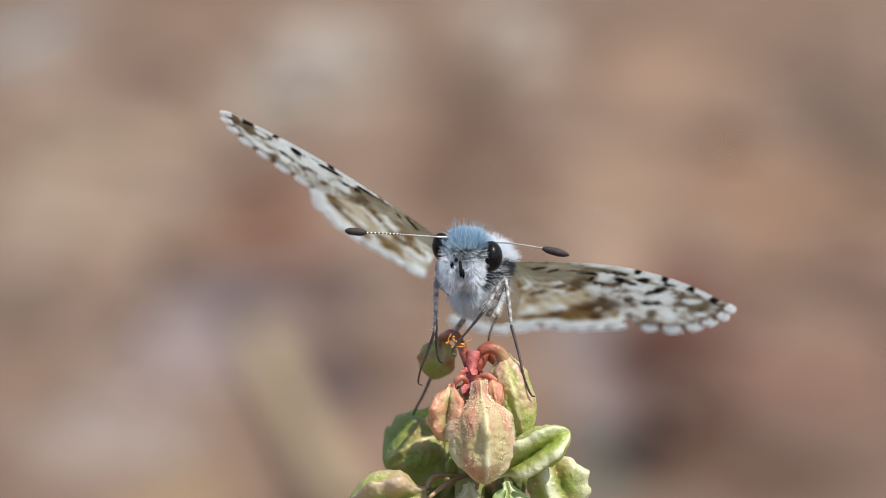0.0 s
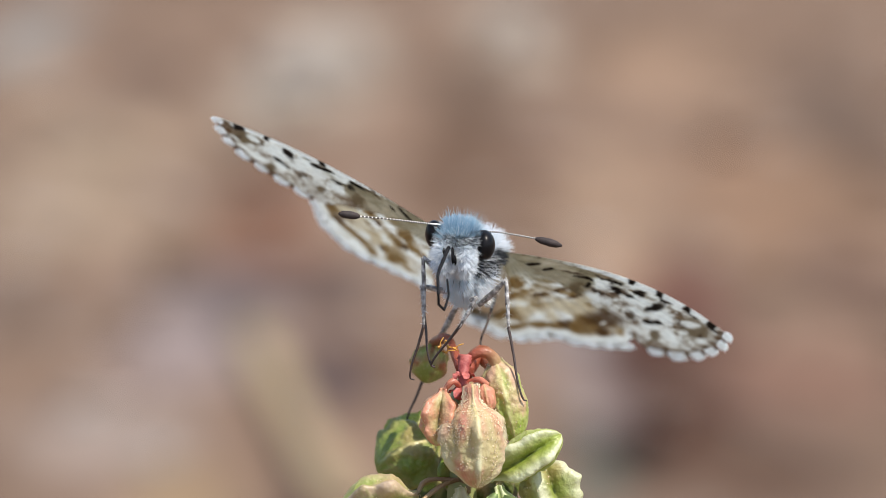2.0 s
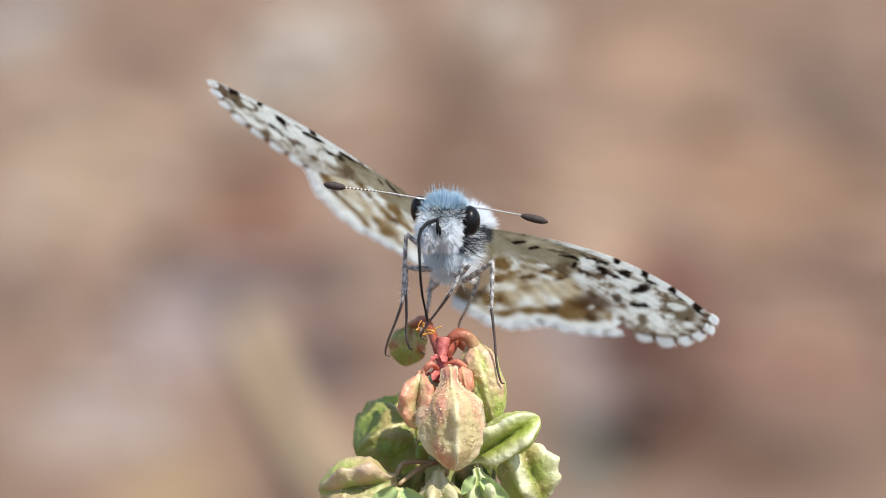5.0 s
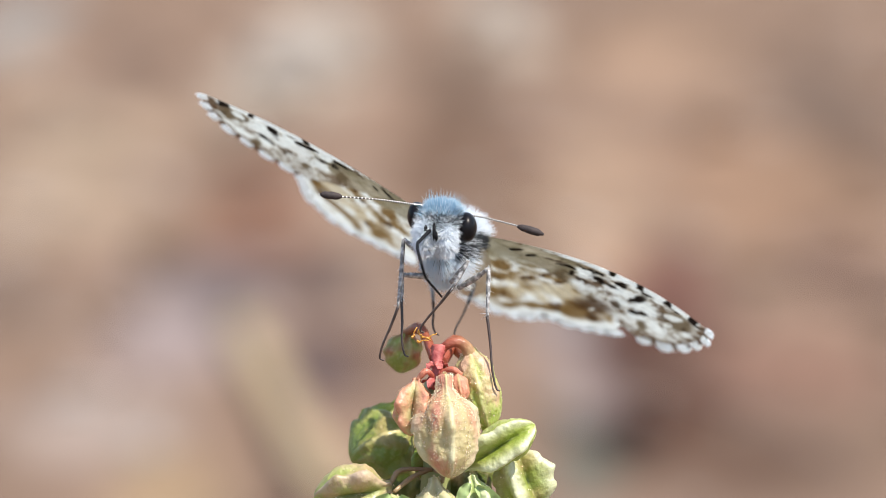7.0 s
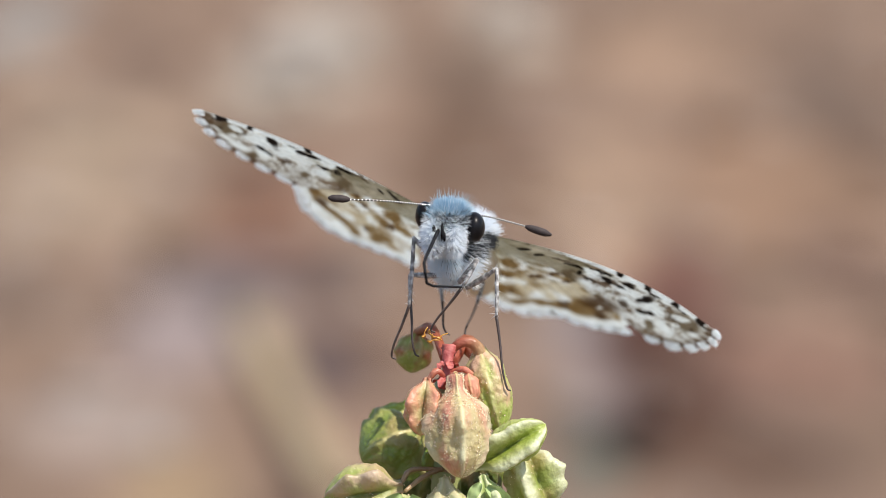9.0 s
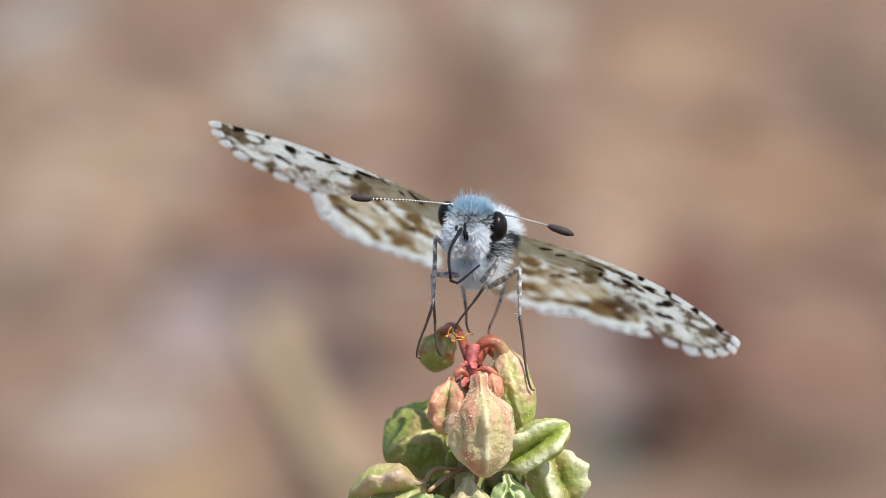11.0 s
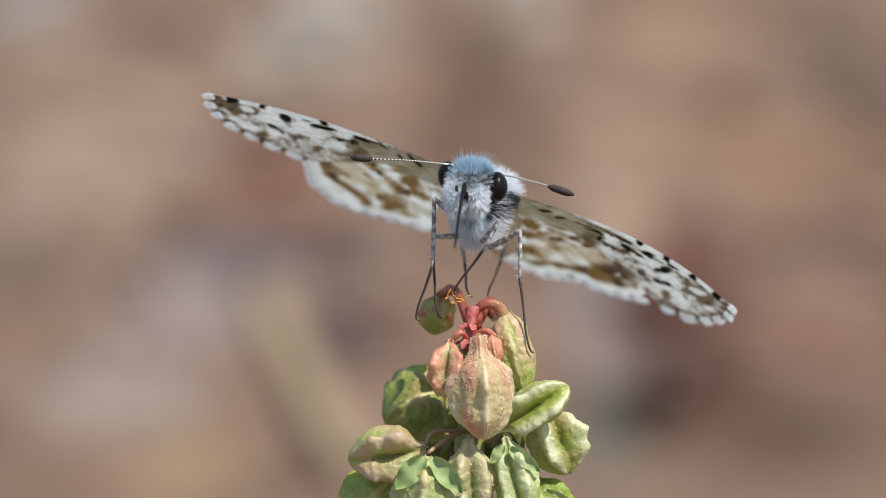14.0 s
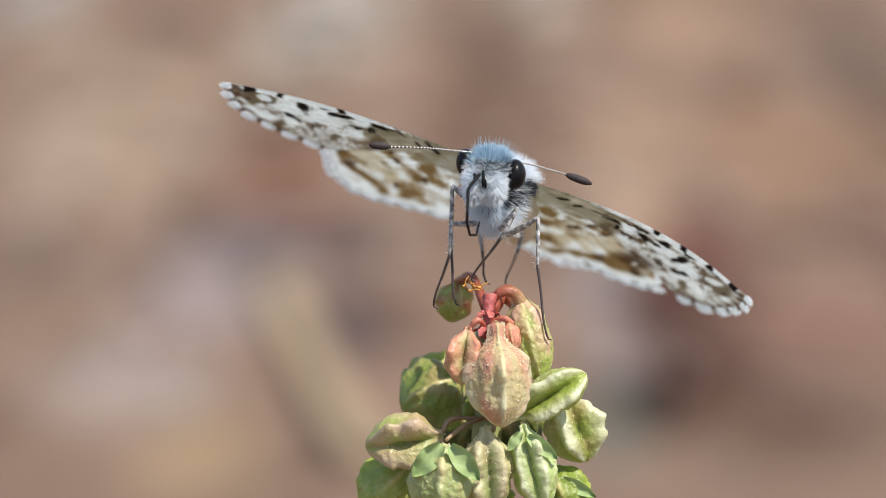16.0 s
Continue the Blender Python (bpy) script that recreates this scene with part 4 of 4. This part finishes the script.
def make_wing(side):
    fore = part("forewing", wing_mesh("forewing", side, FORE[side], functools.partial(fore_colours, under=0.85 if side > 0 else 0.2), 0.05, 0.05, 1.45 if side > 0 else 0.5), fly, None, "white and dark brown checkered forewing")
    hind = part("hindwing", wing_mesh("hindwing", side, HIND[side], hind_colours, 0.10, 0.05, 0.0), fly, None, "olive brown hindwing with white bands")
    for ob, rows, gap, meshes, droop in ((fore, FORE[side], 0.66, (TUFT, TUFT_DARK), 24 if side > 0 else 14), (hind, HIND[side], 1.02, (TUFT_LONG, TUFT_LONG), 14)):
        edge = []
        for i in range(301):
            a, r = reach(rows, 0.045 + 0.95 * i / 300)
            edge.append(Vector((r * math.cos(a), r * math.sin(a), 0)))
        run, put = 0.0, 0
        for e, g in zip(edge, edge[1:]):
            if run >= put * gap - 1e-6 and not (ob is hind and e.y > -5.6):
                way = g - e
                out = math.degrees(math.atan2(way.x, -way.y))
                out = max(-75.0, min(20.0, -out if way.y > 0 else out)) if ob is fore else math.degrees(math.atan2(way.y, way.x)) + 90
                z = -CAMBER[side] * math.sin(math.pi * min(1, e.x / 14))
                m = Matrix.Translation(mm(side * e.x, e.y, z)) @ pose(0, 0, 0, 0, 0, out if side > 0 else 180 - out) @ pose(0, 0, 0, 0, -droop, 0) @ Matrix.Diagonal((random.uniform(0.85, 1.1), random.uniform(0.85, 1.12), 1, 1))
                part("fringe_tuft", meshes[put % 2], ob, m)
            if run >= put * gap - 1e-6:
                put += 1
            run += (g - e).length
    return fore, hind


ROOTS = {-1: mm(-2.2, 1.9, -0.6), 1: mm(1.5, 0.45, -0.6)}


def wing_pose(side, lift, sweep, tilt):
    """side -1 or 1; lift raises the wing about the body's length, sweep turns it back in its own plane, tilt raises its front edge."""
    axis = Vector((0, math.sin(radians(16.3 + tilt)), math.cos(radians(16.3 + tilt))))
    m = Matrix((RIGHT, axis, RIGHT.cross(axis))).transposed().to_4x4()
    m = m @ pose(0, 0, 0, 0, lift * side, 0) @ pose(0, 0, 0, 0, 0, -sweep * side)
    m.translation = ROOTS[side]
    return m


wings = {side: make_wing(side) for side in (-1, 1)}

# legs: hip in the butterfly's space, knee and foot where they stand on the herb; all in the subject's millimetres
LEGS = [
    # hip, knee, ankle, foot
    ((-0.12, 0.48, 0.6), (-1.35, 1.53, 1.2), (-1.47, -2.07, 1.0), (-2.31, -4.77, 0.6)),
    ((0.48, -0.42, -1.0), (-1.50, -0.48, -0.2), (-1.44, -1.85, 0.0), (-1.15, -4.65, 0.2)),
    ((1.14, -0.81, 0.8), (2.04, 0.39, 1.8), (1.26, -1.11, 1.7), (-0.30, -3.36, 1.2)),
    ((1.53, -1.11, -0.6), (3.12, -0.15, 0.8), (3.12, -2.67, 0.9), (3.69, -6.42, 1.4)),
    ((0.48, -0.87, -3.0), (0.05, -0.70, -6.4), (0.25, -1.95, -4.6), (0.48, -3.57, -2.6)),
    ((1.98, -1.17, -3.0), (2.45, -0.90, -6.0), (2.10, -2.10, -4.4), (1.53, -3.72, -2.6)),
]


def limb(points, radii, material):
    return mesh("limb", *tube(curve_through(points, 7), radii, 10, 0.08), material)


def bristles(parent, a, b, count, material):
    roots = [a.lerp(b, random.uniform(0.1, 0.97)) for i in range(count)]
    ways = [(b - a).normalized() * 0.9 + 0.5 * Vector((random.gauss(0, 1), random.gauss(0, 1), random.gauss(0, 1))) for i in range(count)]
    tagged(part("bristle_coat", mesh("bristle_coat", *hairs(roots, ways, [MM * random.uniform(0.2, 0.5) for i in roots], MM * 0.013), material), parent), kind="stuff")


legs = []
for hip, knee, ankle, foot in LEGS:
    h, k, a, f = (Vector(loc(*p)) * MM for p in (hip, knee, ankle, foot))
    thigh = part("thigh", limb([Vector(), (k - h) * 0.5 + mm(0, -0.05, 0), k - h], [0.00015, 0.00017, 0.00010], M_LEG), fly)
    thigh.matrix_basis = Matrix.Translation(h)
    shin = part("shin", limb([k - f, (k - f) * 0.5 + (a - f) * 0.5 + mm(0.02, 0, 0), a - f], [0.00010, 0.00012, 0.000075], M_LEG), fly)
    shin.matrix_basis = Matrix.Translation(f)
    bristles(thigh, Vector(), k - h, 40, M_HAIR)
    bristles(shin, k - f, a - f, 46, M_HAIR)
    end = (f - a).normalized()
    out = 1 if f.x > 0.5 else -1
    part("foot", limb([a - f, (a - f) * 0.62 + mm(0.02 * out, 0, 0), (a - f) * 0.25 + mm(0.09 * out, 0, 0.05), Vector(), mm(-0.22 * out, -0.16, 0.03)], [0.000085, 0.00007, 0.00006, 0.000055, 0.00004], M_TARSUS), shin, None, "thin dark brown foot")
    legs.append((thigh, shin, h, k, f))

# proboscis: twelve stiff pieces, jointed
SEG = 0.575
PROBOSCIS_ROOT = Vector(loc(0.00, 2.13, 2.7)) * MM
feelers = [part("proboscis_piece", mesh("proboscis_piece", *tube([(-MM * SEG * 0.06, 0, 0), (MM * SEG * 0.02, 0, 0), (MM * SEG * 0.5, 0, 0), (MM * SEG * 0.98, 0, 0), (MM * SEG * 1.06, 0, 0)], [MM * (0.082 - 0.0036 * i), MM * (0.100 - 0.0042 * i), MM * (0.100 - 0.0042 * i), MM * (0.099 - 0.0042 * i), MM * (0.082 - 0.0036 * i)], 10), M_PROBOSCIS), fly) for i in range(12)]

# orange anthers among the legs
for u, v, w, turn in ((-0.36, -3.66, 0.9, 20), (-0.06, -3.81, 1.0, 70), (0.27, -3.75, 0.9, 120), (-0.60, -3.57, 0.7, 160), (-0.21, -3.99, 1.1, 100)):
    line = curve_through([mm(0, -0.35, 0), mm(0.06, -0.05, 0.05), mm(0.0, 0.14, 0), mm(0.10, 0.26, 0.05)], 5)
    part("anther", mesh("anther", *tube(line, [0.00003, 0.000025, 0.000075, 0.00006], 8, 0.25), M_ANTHER), herb, Matrix.Translation(mm(u, v, w)) @ pose(0, 0, 0, 0, 0, turn))

# ---- what moves ----
# seconds, shift to the right and up in millimetres, lean; lift, sweep and tilt of each of the two wings
FLIGHT = [
    (0.0, -0.21, -1.22, 4.0, 35.4, 3.2, -2.5, -7.3, 31.9, 1.8),
    (0.5, -0.03, -0.77, 3.5, 34.7, 4.3, 0.1, -10.4, 31.7, 5.0),
    (1.0, -0.13, -0.74, 2.9, 34.8, 7.3, -1.5, -11.1, 29.3, 3.9),
    (1.5, -0.23, -0.52, 2.4, 32.5, 8.4, 0.6, -13.2, 27.4, 5.1),
    (2.0, -0.2, -0.43, 2.2, 31.4, 8.4, 1.5, -16.1, 26.5, 5.1),
    (2.5, -0.12, -0.22, 2.1, 32.2, 9.6, 3.3, -16.4, 26.3, 7.7),
    (3.0, 0.03, -0.1, 1.9, 35.9, 10.5, 3.4, -18.2, 25.6, 9.0),
    (3.5, -0.0, 0.05, 1.8, 32.2, 9.7, 5.6, -19.1, 25.3, 9.8),
    (3.7, 0.09, 0.05, 1.7, 38.0, 12.0, 3.0, -15.6, 26.0, 12.0),
    (5.8, 0.22, -0.15, 0.6, 32.6, 9.8, -1.3, -17.2, 24.3, 2.6),
    (6.0, 0.31, -0.15, 0.5, 35.5, 9.8, -1.8, -17.8, 24.0, 1.9),
    (6.5, 0.3, -0.06, 0.3, 32.4, 9.6, -0.8, -19.0, 23.1, 1.8),
    (7.0, 0.21, -0.06, 0.0, 30.4, 9.6, -0.9, -19.1, 22.3, 1.8),
    (7.5, 0.18, 0.0, 0.0, 27.5, 8.0, -0.1, -19.8, 21.9, 1.5),
    (8.0, 0.12, -0.03, 0.0, 27.5, 8.5, -0.1, -18.9, 22.2, 1.2),
    (8.5, 0.15, 0.0, 0.0, 27.1, 8.8, -0.5, -19.3, 21.9, 1.3),
    (8.7, 0.12, -0.06, 0.0, 26.1, 7.9, 0.2, -19.4, 22.0, 1.1),
    (10.8, -0.03, -0.03, 0.0, 22.8, 8.2, 0.8, -21.4, 22.2, 0.4),
    (11.0, 0.0, -0.03, 0.0, 22.2, 7.8, 1.0, -21.7, 22.5, 0.3),
    (11.5, 0.03, 0.0, 0.0, 20.9, 7.3, 1.5, -22.5, 22.3, 0.5),
    (12.0, 0.06, 0.06, 0.0, 20.3, 7.1, 2.0, -22.9, 22.4, 0.7),
    (12.5, 0.0, 0.0, 0.0, 20.3, 6.2, 1.7, -22.3, 23.4, 0.9),
    (13.0, 0.06, 0.03, 0.0, 20.1, 6.6, 1.5, -22.4, 23.5, 1.2),
    (13.5, 0.0, 0.06, 0.0, 19.4, 5.7, 2.0, -23.2, 23.0, 0.7),
    (14.0, 0.03, 0.06, 0.0, 18.5, 5.4, 1.9, -23.5, 22.8, 0.8),
    (14.5, 0.06, 0.03, 0.0, 18.7, 5.3, 1.8, -23.5, 23.3, 0.9),
    (15.0, 0.03, 0.06, 0.0, 18.6, 5.8, 2.0, -23.8, 22.9, 0.9),
    (15.5, 0.06, 0.03, 0.0, 18.0, 5.0, 1.8, -24.1, 23.1, 0.6),
    (16.0, 0.06, 0.06, 0.0, 18.0, 5.3, 1.9, -24.5, 22.9, 0.7),
]
# seconds and how far three of the feet stand from where they rest later
STEP_FORE = [(0.0, 0.08, -1.05), (0.5, 0.06, -0.85), (1.0, 0.05, -0.60), (2.5, 0.08, -0.55), (3.5, 0.03, -0.40), (6.0, -0.15, -0.1), (8.5, -0.1, 0.0), (11.0, 0, 0), (16.0, 0, 0)]
STEP_HIND = [(0.0, -3.1, -4.6, -2.6), (1.5, -3.0, -4.55, -2.6), (3.7, -2.9, -4.4, -2.6), (4.7, -2.0, -1.6, 0.0), (5.8, 0, 0, 0), (16.0, 0, 0, 0)]
STEP_NEAR = [(0.0, 0.1, -0.5), (1.0, -0.5, -0.9), (1.5, -0.85, -1.1), (2.5, -0.8, -1.5), (3.7, -0.6, -2.2), (4.7, -0.4, -1.0), (5.8, 0, 0), (16.0, 0, 0)]
# seconds; whether the two halves of the proboscis bend towards the lens or into the body; its line in the facing plane, in millimetres from its root
SIP_FIRST = [
    (0.0, -1, -1, (0.02, -0.14), (-0.06, -0.72)),
    (1.5, -1, -1, (0.02, -0.14), (-0.06, -0.72)),
    (1.7, 1, -1, (0.05, -0.17), (-0.27, -1.30), (-0.18, -2.16), (0.05, -2.02), (0.17, -0.58)),
    (2.0, 1, -1, (0.02, -0.14), (-0.61, -1.50), (-0.61, -2.94), (-0.41, -3.09), (-0.12, -2.37), (-0.18, -1.50)),
    (2.2, 1, -1, (0.02, -0.09), (-0.73, -0.72), (-0.73, -2.45), (-0.61, -3.61), (-0.47, -4.62)),
    (2.5, 1, -1, (0.02, -0.09), (-0.61, -0.43), (-0.90, -1.59), (-1.13, -4.76)),
    (3.0, 1, -1, (0.02, -0.06), (-0.87, -0.63), (-1.13, -2.37), (-1.19, -5.39)),
    (3.5, 1, -1, (0.25, 0.23), (-0.09, 0.40), (-0.47, 0.23), (-0.47, -0.78), (-0.12, -3.66), (0.46, -5.16)),
    (5.8, 1, -1, (0.02, -0.14), (-0.76, -0.81), (-0.81, -2.83), (-0.67, -4.85)),
    (6.0, 1, -1, (0.05, -0.29), (-0.76, -1.73), (-0.67, -2.45), (0.34, -3.89), (0.57, -4.47)),
    (6.5, 1, -1, (-0.01, -0.23), (-0.53, -0.95), (-0.38, -1.67), (0.77, -2.83), (1.84, -3.06)),
]
SIP_NEXT = [
    (7.0, 1, -1, (-0.01, -0.23), (-0.70, -0.95), (-0.35, -2.25), (0.51, -3.26)),
    (7.5, 1, -1, (0.11, 0.00), (-0.61, -0.35), (-0.76, -2.37), (-0.41, -2.51), (-0.24, -1.21)),
    (8.0, 1, -1, (0.05, -0.29), (-0.76, -1.44), (-0.76, -2.16), (-0.04, -2.74), (1.41, -2.97)),
    (8.3, 1, -1, (0.05, 0.00), (-0.70, -0.63), (-0.70, -2.94), (-0.35, -3.38), (0.11, -2.51)),
    (8.6, 1, -1, (0.02, -0.23), (-0.73, -1.88), (-0.61, -2.74), (1.06, -3.38)),
    (10.9, 1, -1, (0.02, -0.23), (-0.70, -1.67), (-0.61, -2.63), (-0.21, -2.54), (-0.21, -1.10)),
    (11.2, 1, -1, (0.02, -0.14), (-0.55, -0.87), (-0.35, -2.74), (0.22, -3.95)),
    (11.5, 1, -1, (0.14, -0.23), (-0.58, -2.25), (-0.50, -2.91), (0.86, -3.26)),
    (11.8, 1, -1, (0.02, -0.14), (-0.55, -1.53), (-0.12, -3.17), (0.17, -2.39), (0.20, -1.67)),
    (12.0, 1, -1, (0.02, -0.14), (-0.41, -0.35), (-0.55, -1.64), (-0.04, -2.80), (0.54, -2.37), (0.83, -1.21)),
]
SIP_LAST = [
    (12.3, 1, -1, (0.02, -0.09), (-0.67, -1.10), (-0.41, -2.45), (0.83, -1.53)),
    (12.5, 1, -1, (0.02, -0.14), (-0.53, -1.30), (-0.38, -2.16), (0.40, -3.32)),
    (12.8, 1, -1, (0.02, -0.09), (-0.47, -1.01), (-0.27, -2.60), (0.60, -3.46)),
    (13.0, 1, -1, (0.02, 0.00), (-0.64, -1.73), (-0.79, -3.17), (-1.05, -3.69)),
    (13.3, 1, -1, (0.02, -0.14), (-0.53, -1.64), (-0.47, -3.23)),
    (13.6, 1, -1, (0.17, -0.14), (-0.18, -1.59), (-0.55, -2.60), (-0.38, -3.09), (0.25, -3.17)),
    (14.0, 1, 1, (0.20, 0.06), (-0.09, -1.53), (-0.32, -3.20)),
    (14.5, 1, 1, (0.17, -0.06), (-0.12, -1.73), (-0.35, -3.32)),
    (15.0, 1, 1, (0.20, 0.00), (-0.06, -1.59), (-0.35, -3.23)),
    (15.5, 1, -1, (0.02, -0.14), (-0.76, -2.02), (-0.67, -2.60), (-0.32, -2.16), (-0.18, -1.15)),
    (16.0, 1, -1, (0.02, -0.09), (-0.55, -0.78), (-0.61, -2.22), (-0.41, -3.03), (-0.21, -2.22)),
]

# seconds, and how far the head is bowed, in degrees
NOD = [(0.0, 12.0), (1.5, 12.0), (2.0, 9.5), (2.5, 7.0), (3.0, 5.5), (3.7, 5.5), (5.8, -0.5), (7.0, 0.0), (11.0, 1.5), (16.0, 1.5)]

# seconds, and how far each antenna is raised, in degrees
RAISED = [(0.0, 8.0, -0.8), (0.5, 7.6, 0.0), (1.0, 6.9, -0.6), (1.5, 7.8, 0.3), (2.0, 8.0, 0.3), (2.5, 9.6, 3.7), (3.0, 10.6, 4.5), (3.5, 8.7, 5.8), (3.7, 9.0, 4.5), (5.8, 5.6, 1.1), (6.0, 5.4, -0.2), (6.5, 2.8, -0.1), (7.0, 3.2, 0.2), (8.0, 2.7, 0.5), (8.7, 1.4, -0.5), (11.0, 1.4, -0.9), (11.5, 1.0, -1.6), (12.0, 1.0, -1.0), (12.5, 2.6, 0.0), (13.5, 2.4, 0.4), (14.0, 1.5, -0.7), (16.0, 1.3, -1.7)]


def at_time(rows, t):
    return [float(np.interp(t, [r[0] for r in rows], [r[i] for r in rows])) for i in range(1, len(rows[0]))]


def fly_pose(t):
    """The butterfly's pose in the herb's space, which faces the lens."""
    du, dv, lean = at_time(FLIGHT, t)[:3]
    return Matrix.Translation(MM * (FLY + Vector((du, dv, 0)))) @ pose(0, 0, 0, 0, 0, lean)


def motions():
    base = facing(HEART)
    times = [r[0] for r in FLIGHT]
    walk(fly, [(t, base @ fly_pose(t)) for t in times])
    for side in (-1, 1):
        i = 4 if side < 0 else 7
        for wing in wings[side]:
            walk(wing, [(r[0], wing_pose(side, *r[i:i + 3])) for r in FLIGHT])
    middle = mm(*HEAD)
    walk(head, [(t, Matrix.Translation(middle) @ pose(0, 0, 0, nod, 0, 0) @ Matrix.Translation(-middle)) for t, nod in NOD])
    for (ob, foot), i, turn in ((antenna_left, 1, -1), (antenna_right, 2, 1)):
        walk(ob, [(r[0], Matrix.Translation(foot) @ pose(0, 0, 0, 0, 0, turn * r[i]) @ Matrix.Translation(-foot)) for r in RAISED])
    rest = Matrix.Translation(MM * FLY)
    for n, (thigh, shin, h, k, f) in enumerate(legs):
        rows_a, rows_b = [], []
        for t in times:
            place = rest @ f
            if n == 0:
                place += MM * Vector((*at_time(STEP_FORE, t), 0))
            if n == 4:
                place += MM * Vector(at_time(STEP_HIND, t))
            if n == 2:
                place += MM * Vector((*at_time(STEP_NEAR, t), 0))
            inside = fly_pose(t).inverted() @ place
            la, lb = (k - h).length, (k - f).length
            way = inside - h
            d = max(abs(la - lb) * 1.02, min(way.length, (la + lb) * 0.999))
            way.normalize()
            inside = h + way * d
            x = (la * la - lb * lb + d * d) / (2 * d)
            bend = (k - h) - way * (k - h).dot(way)
            bend.normalize()
            bent = h + way * x + bend * math.sqrt(max(0.0, la * la - x * x))
            rows_a.append((t, Matrix.Translation(h) @ (k - h).rotation_difference(bent - h).to_matrix().to_4x4()))
            rows_b.append((t, Matrix.Translation(inside) @ (k - f).rotation_difference(bent - inside).to_matrix().to_4x4()))
        walk(thigh, rows_a)
        walk(shin, rows_b)
    bends = []
    for t, early, late, *line in SIP_FIRST + SIP_NEXT + SIP_LAST:
        run = [0.0]
        for a, b in zip(line, line[1:]):
            run.append(run[-1] + math.dist(a, b))
        flat = [run[-1] * i / 12 for i in range(13)]
        xs, ys = np.interp(flat, run, [a[0] for a in line]), np.interp(flat, run, [a[1] for a in line])
        out = math.degrees(math.acos(min(0.999, run[-1] / (12 * SEG))))
        turns = []
        for i in range(12):
            turn = math.degrees(math.atan2(ys[i + 1] - ys[i], xs[i + 1] - xs[i]))
            up = out * (early if i < 5 else late if i > 6 else (early + late) / 2 + (early - late) * (0.25 if i == 5 else -0.25))
            turns.append((pose(0, 0, 0, 0, 0, turn) @ pose(0, 0, 0, 0, -up, 0)).to_quaternion())
        bends.append((t, Vector((*line[0], 0)), turns))
    rows = [[] for piece in feelers]
    for (t, start, turns), (t_next, start_next, turns_next) in zip(bends, bends[1:] + bends[-1:]):
        steps = max(1, math.ceil((t_next - t) / 0.1))
        for k in range(steps):
            p = PROBOSCIS_ROOT + MM * start.lerp(start_next, k / steps)
            for i in range(12):
                turn = turns[i].slerp(turns_next[i], k / steps)
                rows[i].append((t + (t_next - t) * k / steps, Matrix.Translation(p) @ turn.to_matrix().to_4x4()))
                p = p + turn @ Vector((MM * SEG, 0, 0))
    for piece, keys in zip(feelers, rows):
        walk(piece, keys)


motions()
